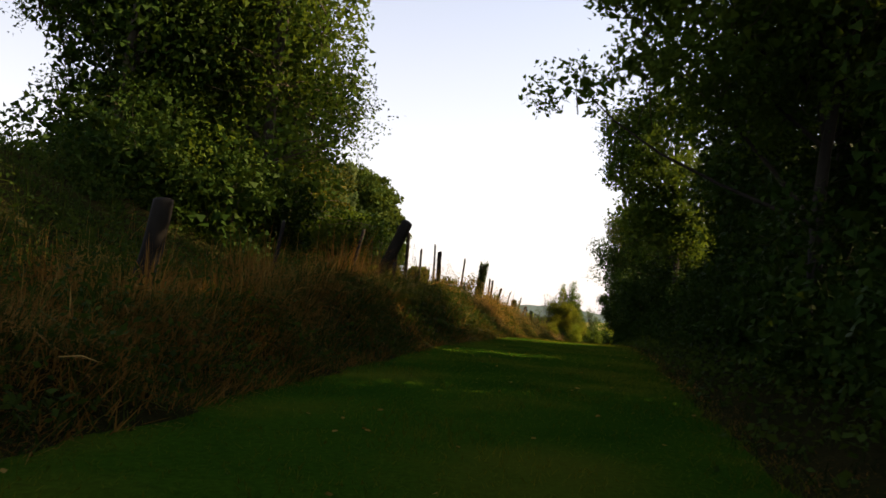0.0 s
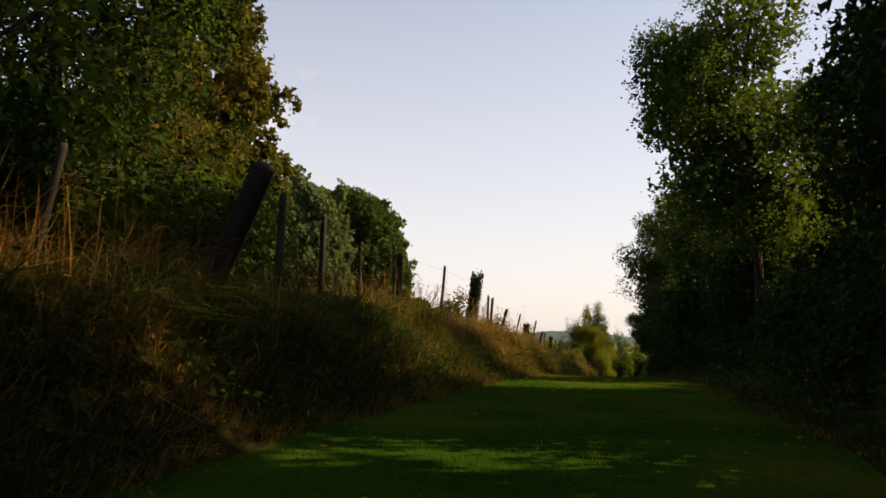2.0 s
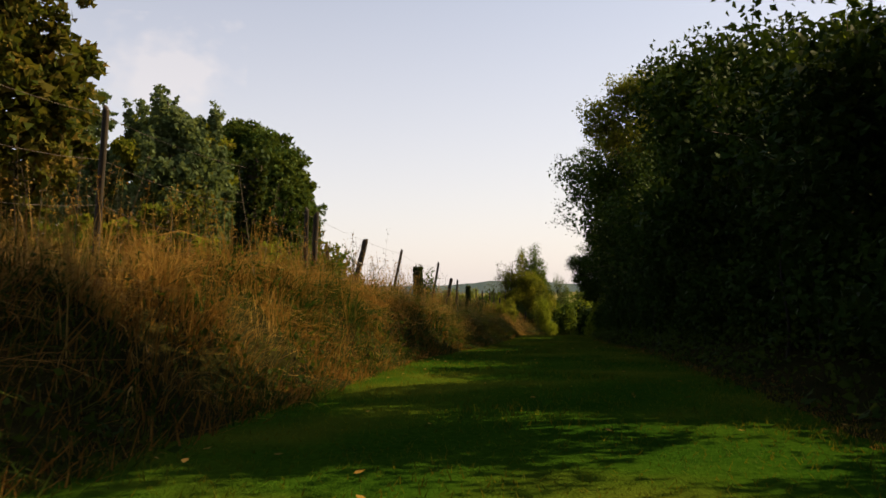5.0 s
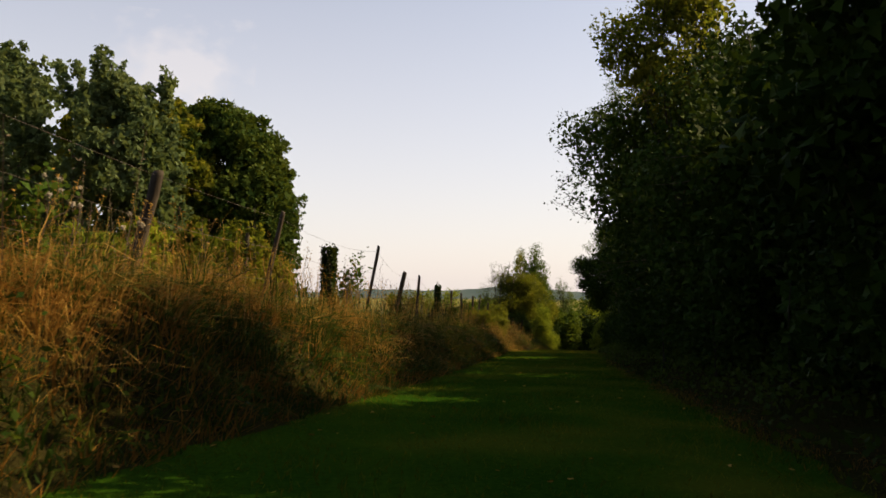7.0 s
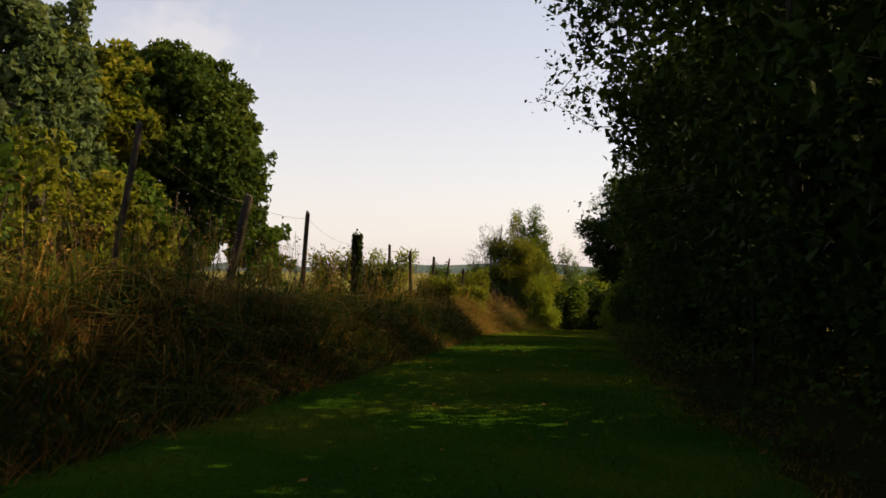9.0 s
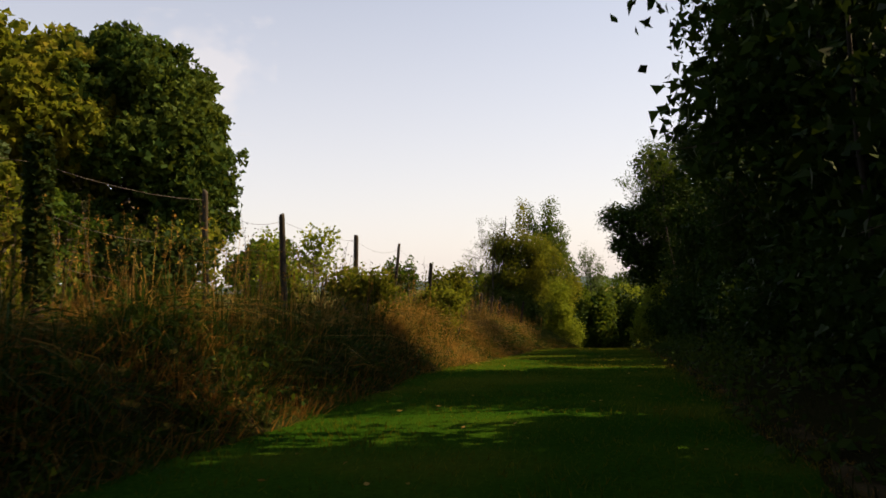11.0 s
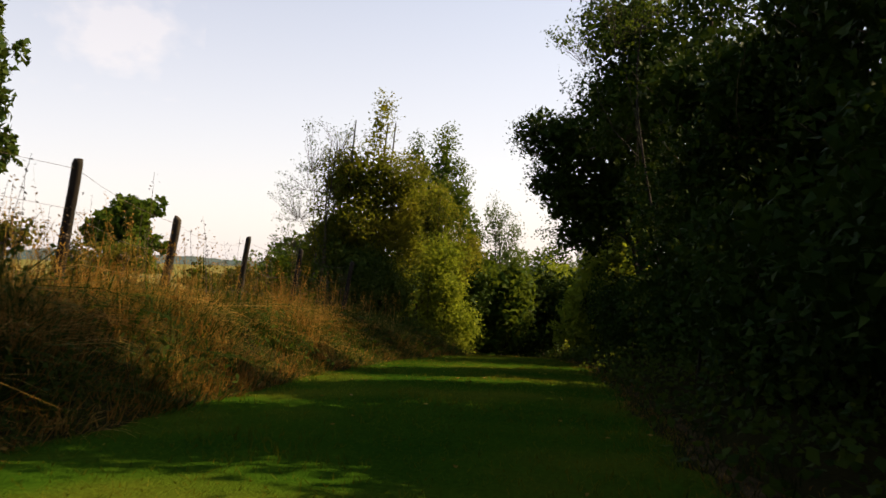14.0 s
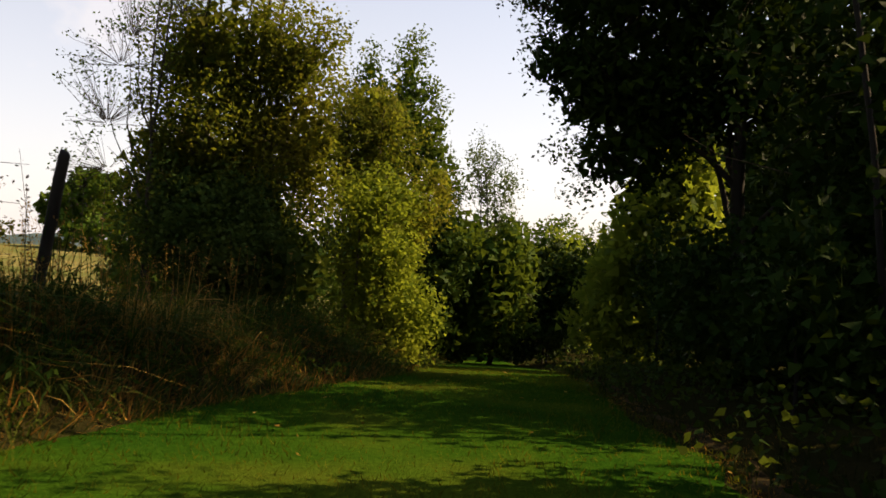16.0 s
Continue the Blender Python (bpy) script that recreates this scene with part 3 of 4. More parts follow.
tree("tree", "leaning tree with a shade-darkened crown over a clear stem", "tree", float(right_edge(100.2)) + 2.5, 100.2,
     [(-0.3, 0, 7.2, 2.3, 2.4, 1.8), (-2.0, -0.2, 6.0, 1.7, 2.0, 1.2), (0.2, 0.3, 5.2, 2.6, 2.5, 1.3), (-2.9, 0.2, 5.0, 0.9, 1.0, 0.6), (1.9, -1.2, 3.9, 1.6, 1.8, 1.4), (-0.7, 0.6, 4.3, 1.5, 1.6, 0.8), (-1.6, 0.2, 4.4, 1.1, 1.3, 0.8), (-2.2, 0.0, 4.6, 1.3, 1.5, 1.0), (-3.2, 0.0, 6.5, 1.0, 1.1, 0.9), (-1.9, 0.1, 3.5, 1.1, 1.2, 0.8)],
     LEAF_SHADED, 0.085, 19000, 115, trunk=0.15, bark=SHADED_WOOD, twigs=90, core=1.1, deep_size=1.9, fill=0.6, group="trees along the lane")

# sunlit tops of the hedge, their light put in as yellow leaves
tree("tree", "airy tree above the hedge with sunlight in its yellow leaf colour", "tree", 2.7, 56.5,
     [(-1.0, 0, 7.0, 1.3, 1.3, 1.1), (-1.7, 0.2, 7.9, 0.7, 0.7, 0.6), (0.1, 0, 8.2, 1.2, 1.2, 1.1), (-0.7, 0.3, 8.6, 0.8, 0.8, 0.7), (0.2, 0.2, 6.2, 1.3, 1.2, 1.0)],
     LEAF_YELLOW, 0.10, 9500, 198, trunk=0.09, bark=SHADED_WOOD, twigs=120, spray=0.22, group="trees along the lane", core=0.3)

# a half-bare twiggy crown above the hedge
for x, y, z, k in ((0.5, 93.5, 7.4, 0), (1.0, 66.5, 8.6, 1)):
    tree("tree", "half-bare tree with thin twigs and few leaves", "tree", float(right_edge(y)) + 1.6, y,
         [(x - float(right_edge(y)) - 1.6, 0, z, 0.9, 0.9, 1.0), (x - float(right_edge(y)) - 1.1, 0.4, z + 0.5, 1.0, 0.9, 0.9), (x - float(right_edge(y)) - 2.2, -0.2, z - 0.5, 0.8, 0.7, 0.5)],
         LEAF_ASH, 0.075, 2600, 196 + k, trunk=0.035, bark=SHADED_WOOD, twigs=90, spray=0.18, per=6, group="trees along the lane", core=0, shell=0.4)

# ---- trees and bushes on the open side ----
def level_z(x, y):
    """The foot of the old hedge, below the slope that has crept up round it."""
    return float(ground_z(x, y)) - 0.8 * float(rise_behind(y) * smooth((fence_x(y) - 0.3 - x) / 4.5))


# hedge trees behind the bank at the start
# most of these carry deep shade in their leaf colour
for k, (x, y, h, r, leaf) in enumerate([(-6.2, 20.5, 10.5, 2.9, LEAF_ASH), (-8.2, 18.6, 10.0, 2.6, LEAF_SHADED), (-8.8, 27.5, 5.0, 2.6, LEAF_RUST), (-7.3, 23.5, 9.0, 2.8, LEAF_SHADED), (-8.0, 19.6, 11.0, 2.6, LEAF_SHADED)]):
    tree("tree", "dense hawthorn behind the bank", "tree", x, y,
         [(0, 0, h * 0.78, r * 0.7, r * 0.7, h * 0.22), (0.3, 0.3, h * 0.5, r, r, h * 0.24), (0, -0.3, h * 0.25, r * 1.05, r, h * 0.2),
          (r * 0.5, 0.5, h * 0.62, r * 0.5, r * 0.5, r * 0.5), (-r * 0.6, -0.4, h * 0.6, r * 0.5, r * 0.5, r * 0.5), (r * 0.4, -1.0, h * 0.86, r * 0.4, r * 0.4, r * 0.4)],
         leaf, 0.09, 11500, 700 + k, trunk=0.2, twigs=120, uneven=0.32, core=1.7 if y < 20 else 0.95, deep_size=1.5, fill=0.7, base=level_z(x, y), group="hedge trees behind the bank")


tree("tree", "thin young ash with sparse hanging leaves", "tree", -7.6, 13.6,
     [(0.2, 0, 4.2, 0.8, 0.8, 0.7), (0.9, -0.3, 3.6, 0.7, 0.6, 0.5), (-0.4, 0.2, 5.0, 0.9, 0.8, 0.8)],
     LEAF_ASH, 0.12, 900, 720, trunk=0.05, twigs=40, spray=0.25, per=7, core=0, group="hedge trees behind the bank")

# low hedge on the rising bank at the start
for k, (x, y, h, r, leaf) in enumerate([(-6.9, 14.6, 2.0, 1.5, LEAF_SHADED), (-8.6, 15.6, 2.2, 1.5, LEAF_SHADED), (-6.4, 15.8, 3.0, 1.5, LEAF_SHADED), (-5.0, 16.8, 2.4, 1.4, LEAF_SHADED), (-5.0, 23.5, 2.0, 1.4, LEAF_ASH), (-7.6, 19.0, 3.4, 2.0, LEAF_SHADED), (-5.6, 19.4, 2.4, 1.5, LEAF_SHADED), (-8.6, 22.8, 3.6, 2.2, LEAF_SHADED), (-5.9, 26.5, 2.4, 1.6, LEAF_SHADED), (-10.0, 26.0, 4.0, 2.4, LEAF_SHADED)]):
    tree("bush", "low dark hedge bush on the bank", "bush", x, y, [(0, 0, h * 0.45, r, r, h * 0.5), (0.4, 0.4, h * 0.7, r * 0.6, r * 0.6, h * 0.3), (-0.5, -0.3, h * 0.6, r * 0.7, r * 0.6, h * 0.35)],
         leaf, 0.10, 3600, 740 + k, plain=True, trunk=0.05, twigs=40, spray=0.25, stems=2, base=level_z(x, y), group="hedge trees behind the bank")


def far_tree(label, x, y, top, r, leaf, size, count, seed, low=0.15, uneven=0.22, puffs=26, name="tree", squash=1.0, per=18, base=None, core=0.7, spires=0):
    """A full tree out in the field: a rounded mass broken into many puffs."""
    q = np.random.default_rng(seed)
    z0 = float(ground_z(x, y)) if base is None else base
    h = top - z0
    mid, half = h * (0.5 + low / 2), h * (0.5 - low / 2)
    lobes = [(0, 0, mid, r * 0.8, r * 0.8, half * 0.82)]
    for d in unit(q.normal(size=(puffs, 3))):
        lobes.append((d[0] * r * 0.72, d[1] * r * 0.72, mid + d[2] * half * 0.74, r * q.uniform(0.22, 0.34), r * q.uniform(0.22, 0.34), half * q.uniform(0.16, 0.26) * squash))
    for k in range(spires):       # upright leaders that stand out of the top
        a, d = q.uniform(0, 6.28), r * q.uniform(0.1, 0.75)
        lobes.append((math.cos(a) * d, math.sin(a) * d, mid + half * (0.98 - 0.35 * d / r), r * 0.10, r * 0.10, half * q.uniform(0.12, 0.2)))
    return tree(name, label, "tree", x, y, lobes, leaf, size, count, seed, trunk=0.25 + r * 0.02, twigs=0, per=per, spray=r * 0.05, shell=0.6, uneven=uneven, base=z0, core=core, deep_size=1.4, puffs=5, fill=0.55)


far_tree("big rounded tree with dense dark green foliage", -37.7, 112.8, 23.2, 9.0, LEAF_ROUND, 0.36, 56000, 801, low=0.03, puffs=70, core=0.9)
far_tree("tall tree with yellowing green leaves", -42.5, 107, 24.0, 8.2, LEAF_YELLOW, 0.40, 24000, 802, low=0.05, puffs=40)
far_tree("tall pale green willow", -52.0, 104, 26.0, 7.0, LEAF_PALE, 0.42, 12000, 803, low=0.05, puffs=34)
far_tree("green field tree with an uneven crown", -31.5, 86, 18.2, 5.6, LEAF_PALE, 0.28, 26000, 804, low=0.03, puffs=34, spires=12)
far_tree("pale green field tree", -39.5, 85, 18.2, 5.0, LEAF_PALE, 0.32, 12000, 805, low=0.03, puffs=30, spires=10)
far_tree("hawthorn with rust-tinged leaves", -26.0, 58.5, 27.0, 5.9, LEAF_RUST, 0.31, 28000, 806, low=0.0, puffs=46)
far_tree("field tree with green and rusty leaves", -34.0, 62, 25.0, 6.5, LEAF_RUST, 0.34, 16000, 807, low=0.03, puffs=36)
far_tree("small round tree far out in the field", -62.0, 188, 11.6, 7.2, LEAF_ASH, 0.5, 11000, 808, low=0.0, puffs=30, base=-4.5)

# bushes in the field behind the fence
FIELD_BUSHES = [(-14.0, 66, 5.8, 2.6, LEAF_YELLOW), (-17.5, 72, 6.5, 3.2, LEAF_ASH), (-12.0, 47, 5.2, 2.2, LEAF_YELLOW), (-20.0, 80, 6.5, 3.0, LEAF_YELLOW),
                (-26.0, 90, 7.0, 3.2, LEAF_ASH), (-15.5, 40, 6.8, 2.6, LEAF_RUST), (-22.0, 46, 8.0, 3.2, LEAF_RUST), (-13.0, 33, 7.0, 2.4, LEAF_SHADED), (-10.4, 60.5, 5.4, 1.9, LEAF_YELLOW), (-12.2, 56.5, 5.0, 2.0, LEAF_LIME_LIT), (-8.0, 43.2, 4.9, 1.2, LEAF_YELLOW), (-6.7, 41.4, 4.2, 0.8, LEAF_LIME_LIT)]
for k, (x, y, top, r, leaf) in enumerate(FIELD_BUSHES):
    far_tree("leafy bush in the field behind the fence", x, y, top, r, leaf, 0.13 if r < 2 else 0.19, 4200, 830 + k, low=0.0, puffs=16, name="bush")

# the group of bushes where the lane drops away
# the hawthorn's lit upper part, sunlight given by yellower leaves
tree("bush", "tall hawthorn bush with sunlit yellow in its leaf colour", "bush", -6.7, 99.8,
     [(0.2, 0.1, 2.9, 1.6, 1.5, 1.7), (0.4, -0.2, 4.6, 1.25, 1.1, 1.3), (0.8, -0.2, 6.3, 0.4, 0.4, 0.9), (1.5, 0.2, 3.2, 1.0, 1.0, 1.4), (-0.8, -0.2, 2.8, 0.9, 0.9, 1.0), (-0.4, 0.0, 4.4, 0.7, 0.8, 0.8), (1.2, 0.1, 4.4, 0.9, 0.9, 1.0)],
     LEAF_YELLOW, 0.08, 23000, 860, trunk=0.09, twigs=200, uneven=0.3, base=-1.0, stems=3, core=0.3, deep_size=1.9, fill=0.4)
# the same hawthorn's self-shadow, built as a second bush of darker leaves
tree("bush", "shaded side of the hawthorn as a darker-leaved bush", "bush", -6.4, 99.6,
     [(0, -0.2, 1.8, 1.5, 1.7, 1.3), (0.5, 0, 1.1, 1.9, 1.9, 1.3), (-0.6, -0.3, 1.9, 1.0, 0.9, 0.9)],
     LEAF_ROUND, 0.085, 14000, 859, trunk=0.09, twigs=80, base=-1.0, stems=3, core=0.5, deep_size=2.2)
tree("bush", "bush with sunlit lime green in its leaf colour", "bush", -4.1, 102.2,
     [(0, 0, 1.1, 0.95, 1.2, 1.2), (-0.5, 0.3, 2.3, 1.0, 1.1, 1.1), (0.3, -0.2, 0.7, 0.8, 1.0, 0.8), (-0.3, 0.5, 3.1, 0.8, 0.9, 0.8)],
     LEAF_LIME_LIT, 0.095, 13000, 861, trunk=0.05, twigs=60, base=-1.75, stems=3, core=0.15)
tree("bush", "yellow-green bush behind the hawthorn", "bush", -4.8, 104.0,
     [(0, 0, 2.2, 1.4, 1.4, 1.8), (-0.3, 0.2, 4.0, 1.3, 1.2, 1.5), (0.6, 0.3, 3.0, 0.9, 0.9, 1.2), (-0.2, 0, 5.2, 0.8, 0.8, 0.9)],
     LEAF_YELLOW, 0.10, 12000, 866, trunk=0.07, twigs=60, base=-1.8, stems=3)
tree("bush", "bare hawthorn twigs with few leaves", "bush", -7.3, 99.0,
     [(-0.8, 0, 3.0, 1.0, 0.7, 1.0), (-0.5, -0.2, 4.0, 0.9, 0.6, 0.8), (-0.9, 0.2, 2.2, 0.8, 0.6, 0.7), (0.3, 0, 5.0, 0.9, 0.6, 0.8), (-0.5, 0.1, 4.6, 0.7, 0.6, 0.6)], LEAF_ASH, 0.06, 1600, 867, trunk=0.04, twigs=300, base=-0.4, stems=2, core=0, shell=0.5, per=6, spray=0.16)
tree("tree", "slim young tree with upright spires", "tree", -6.3, 112.0,
     [(0, 0, 5.0, 1.6, 1.5, 2.6), (0.5, 0, 7.6, 0.8, 0.8, 2.0), (-0.6, 0.2, 7.4, 0.7, 0.7, 2.0), (1.2, 0, 6.4, 0.8, 0.8, 1.9), (0.2, 0, 2.4, 2.0, 1.8, 1.8), (1.7, 0.2, 5.0, 0.8, 0.8, 1.6)],
     LEAF_ASH, 0.12, 14000, 862, trunk=0.1, twigs=140, base=-2.2, stems=3, shell=0.3)
tree("bush", "thin pale bush with small leaves", "bush", -3.2, 112.8,
     [(0, 0, 3.4, 0.8, 0.8, 2.0), (-0.4, 0.2, 5.4, 0.7, 0.7, 1.4), (0.5, 0.0, 5.0, 0.5, 0.5, 1.0), (0.3, 0, 1.5, 1.2, 1.2, 1.4)], LEAF_PALE, 0.08, 6000, 863, trunk=0.05, twigs=160, base=-2.4, stems=3, shell=0.3)
# the lime ones hold backlight in their leaf colour, the dark ones shade
for k, (x, y, z, h, r, leaf) in enumerate([(-9.5, 106, -1.4, 4.0, 2.5, LEAF_ASH), (-12.5, 112, -1.6, 3.2, 2.6, LEAF_ASH), (-1.0, 120, -3.6, 5.0, 2.6, LEAF_LIME_LIT), (-4.4, 124, -3.8, 6.0, 2.8, LEAF_ASH),
                                           (1.8, 113, -2.6, 5.0, 2.0, LEAF_LIME_LIT), (-8.0, 128, -4.0, 6.8, 3.4, LEAF_ASH), (2.5, 126, -3.8, 6.6, 3.0, LEAF_PALE), (-2.0, 133, -4.2, 7.0, 3.4, LEAF_ASH), (-13.5, 134, -4.0, 6.4, 3.6, LEAF_ASH), (-2.9, 110.6, -2.6, 3.8, 1.6, LEAF_ASH),
                                           (-1.5, 114.5, -3.2, 4.4, 2.2, LEAF_SHADED), (-4.9, 109.0, -2.6, 3.8, 1.6, LEAF_SHADED), (1.6, 109.0, -2.2, 6.0, 1.8, LEAF_LIME_LIT), (1.2, 104.3, -1.9, 4.9, 1.4, LEAF_LIME_LIT), (-4.3, 111.5, -2.4, 4.2, 1.3, LEAF_ASH)]):
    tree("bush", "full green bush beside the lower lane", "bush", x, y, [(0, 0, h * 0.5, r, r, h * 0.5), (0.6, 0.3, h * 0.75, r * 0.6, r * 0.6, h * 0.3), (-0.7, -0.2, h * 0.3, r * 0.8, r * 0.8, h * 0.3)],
         leaf, 0.15, 3600, 870 + k, plain=True, trunk=0.05, bark=SHADED_WOOD, twigs=30, base=z, stems=2, core=1.0, deep_size=1.5, fill=0.75)

# shrubs on the bank by the fence
for k, (x, y, h, r, leaf) in enumerate([(-4.84, 78.3, 1.75, 0.55, LEAF_YELLOW), (-6.3, 78.9, 1.8, 0.5, LEAF_ASH), (-8.2, 85.5, 1.3, 0.8, LEAF_RUST), (-8.8, 89.5, 1.2, 0.9, LEAF_RUST), (-7.9, 93.0, 1.3, 0.8, LEAF_RUST), (-9.5, 97.0, 1.5, 1.1, LEAF_RUST), (-4.3, 52.3, 1.5, 0.28, LEAF_ASH), (-4.0, 36.6, 1.3, 0.35, LEAF_RUST),
                                        (-4.2, 42.6, 1.1, 0.45, LEAF_ASH), (-4.9, 65.2, 1.0, 0.5, LEAF_IVY), (-4.6, 70.5, 0.9, 0.6, LEAF_YELLOW), (-4.4, 75.2, 1.1, 0.6, LEAF_YELLOW), (-6.6, 72.4, 1.9, 0.9, LEAF_LIME_LIT), (-7.4, 69.8, 1.8, 0.9, LEAF_YELLOW)]):
    tree("shrub", "loose shrub with sparse leaves on the bank", "shrub", x, y, [(0, 0, h * 0.55, r, r, h * 0.42), (r * 0.5, 0.1, h * 0.8, r * 0.55, r * 0.5, h * 0.25), (-r * 0.5, 0, h * 0.72, r * 0.5, r * 0.5, h * 0.28)],
         leaf, 0.066, 3000 if r > 0.45 else 500, 900 + k, trunk=0.016, twigs=40, per=8, spray=0.16, shell=0.15, stems=4, bark=TWIG, wide=0.75, group="shrubs along the fence")

# ---- wire fence on the bank ----
# x, y, top, length over ground, half width, lean of the top along x and y, kind
POSTS = [(-1.74, 10.3, 3.70, 1.20, 0.105, 0.22, 0.0, "old"), (-2.40, 14.6, 3.95, 0.95, 0.035, 0.16, 0.0, "old"), (-2.30, 18.0, 4.20, 1.05, 0.035, 0.30, 0.0, "old"),
         (-2.39, 21.3, 4.73, 1.50, 0.16, 0.78, 0.0, "old"), (-3.33, 23.7, 4.86, 1.50, 0.056, 0.05, 0.0, "post"), (-3.73, 26.1, 4.90, 1.50, 0.054, 0.02, 0.0, "old"),
         (-3.99, 28.6, 4.62, 1.25, 0.040, 0.0, 0.0, "old"), (-4.35, 31.8, 5.05, 1.60, 0.035, -0.04, 0.0, "post"), (-4.07, 31.4, 4.76, 1.30, 0.080, -0.03, 0.0, "old"),
         (-3.84, 34.7, 4.78, 1.45, 0.040, 0.13, 0.0, "post"), (-3.70, 38.06, 4.72, 1.65, 0.12, 0.26, 0.0, "ivy"), (-3.86, 40.6, 4.29, 1.30, 0.044, 0.05, 0.0, "post"),
         (-3.76, 40.8, 4.22, 1.30, 0.050, 0.09, 0.0, "post"), (-3.94, 44.5, 3.99, 1.20, 0.065, 0.46, 0.0, "post"), (-4.04, 48.2, 3.93, 1.25, 0.038, 0.42, 0.0, "post"),
         (-4.20, 50.8, 3.45, 0.85, 0.085, 0.03, 0.0, "ivy"), (-4.31, 54.5, 3.79, 1.35, 0.042, 0.38, 0.0, "post"), (-4.39, 57.3, 3.29, 1.15, 0.068, 0.40, 0.0, "post"),
         (-4.69, 60.3, 3.27, 1.25, 0.042, 0.12, 0.0, "post"), (-4.75, 63.3, 2.92, 1.10, 0.060, 0.02, 0.0, "ivy"), (-4.80, 66.0, 2.90, 1.20, 0.038, 0.0, 0.0, "post"),
         (-4.80, 68.05, 2.80, 1.25, 0.040, -0.03, 0.0, "post"), (-4.86, 71.27, 2.70, 1.25, 0.042, 0.05, 0.0, "post"), (-5.02, 74.5, 2.70, 1.45, 0.033, 0.22, 0.0, "post"),
         (-5.09, 77.5, 2.36, 1.30, 0.050, 0.14, 0.0, "old"), (-5.49, 83.58, 2.00, 1.20, 0.060, 0.24, 0.0, "old"), (-5.35, 85.6, 1.53, 1.10, 0.054, 0.24, 0.0, "post"),
         (-5.45, 88.29, 1.40, 1.15, 0.050, 0.22, 0.0, "old"), (-5.76, 92.01, 1.30, 1.20, 0.050, 0.26, 0.0, "old"), (-4.93, 92.97, 1.09, 1.3, 0.05, 0.25, 0.0, "old")]
fence = tagged(empty("fence", (0, 0, 0)), "old wire fence with weathered leaning wooden posts", "fence")


def post_mesh(r, foot, top, w, kind):
    """A split stake: uneven section, worn chamfered head."""
    axis = unit(top - foot)
    a = unit(np.cross(axis, (0.3, 1, 0)))
    b = np.cross(axis, a)
    sides = 8
    ang = np.linspace(0, 2 * np.pi, sides, endpoint=False)
    form = r.uniform(0.85, 1.12, sides)
    rings, steps = [], [0, 0.3, 0.6, 0.85, 0.97, 1.0]
    for s in steps:
        k = w * (1.06 - 0.10 * s) * (0.80 if s == 1.0 else 1.0)
        c = foot + (top - foot) * s + (a * r.normal() + b * r.normal()) * w * 0.05
        tilt = (np.cos(ang) * r.normal() * 0.10)[:, None] * axis * w * (4 if s == 1.0 else 0)
        rings.append(c + (np.cos(ang) * form)[:, None] * a * k + (np.sin(ang) * form)[:, None] * b * k * 0.9 + tilt)
    v = np.concatenate(rings + [[top + axis * w * 0.12]])
    k = np.arange(sides)
    f = [np.stack([s * sides + k, s * sides + (k + 1) % sides, (s + 1) * sides + (k + 1) % sides, (s + 1) * sides + k], 1) for s in range(len(steps) - 1)]
    last = (len(steps) - 1) * sides
    k2 = np.arange(0, sides, 2)
    f.append(np.stack([last + k2, last + (k2 + 1) % sides, last + (k2 + 2) % sides, np.full(len(k2), len(v) - 1)], 1))
    return mesh_of("post", v, np.concatenate(f), SHADED_WOOD if kind == "old" else POST_WOOD)


feet, tops = [], []
for k, (x, y, top, length, w, lx, ly, kind) in enumerate(POSTS):
    r = np.random.default_rng(40 + k)
    foot = np.array([x - lx, y - ly, float(ground_z(x - lx, y - ly)) - 0.15])
    head = np.array([x, y, top])
    feet.append(foot), tops.append(head)
    post = under("post", post_mesh(r, foot, head, w, kind), fence,
                 {"ivy": "thick post overgrown with dark ivy", "old": "old wooden post with backlit darkness in its colour", "post": ""}[kind])
    if kind == "ivy":
        n = 2200
        t = r.uniform(0.25, 1.06, n)
        at = foot + (head - foot) * t[:, None] + unit(r.normal(size=(n, 3)) * (1, 1, 0.3)) * (w * r.uniform(0.8, 1.5, (n, 1)) + 0.02)
        v, f = leaves(r, at, 0.06, wide=0.9)
        under("ivy", mesh_of("ivy", v, f, LEAF_IVY), post, "dark glossy ivy leaves")
order = [i for i in range(len(POSTS)) if i not in (0, 1, 2, 3, 8, 12, 13, 15)]
for share in (0.94, 0.70, 0.45):
    line = []
    for i, j in zip(order[:-1], order[1:]):
        a, b = feet[i] + (tops[i] - feet[i]) * share, feet[j] + (tops[j] - feet[j]) * share
        for t in np.linspace(0, 1, 6)[:-1]:
            p = a + (b - a) * t
            p[2] -= 0.10 * 4 * t * (1 - t) * (1 + 0.4 * math.sin(i * 3.1 + share * 9))
            line.append(p)
    v, f = tube(line, np.full(len(line), 0.0022), 4)
    under("wire", mesh_of("wire", v, f, WIRE), fence, "thin rusty fence wire")

# ---- grasses ----
def scatter(r, n, y0, y1, u0, u1, lo, hi):
    """Places between two lines along the lane: lo(y) + u * (hi(y) - lo(y))."""
    y = r.uniform(y0, y1, n)
    u = r.uniform(u0, u1, n)
    x = lo(y) + (hi(y) - lo(y)) * u
    return x, y, u


def tufted(r, x, y, per, spread):
    x = np.repeat(x, per) + r.normal(size=len(x) * per) * spread
    y = np.repeat(y, per) + r.normal(size=len(y) * per) * spread
    return x, y


def stuff(name, v, f, material, label, category):
    return tagged(new(name, mesh_of(name, v, f, material)), label, category, kind="stuff")


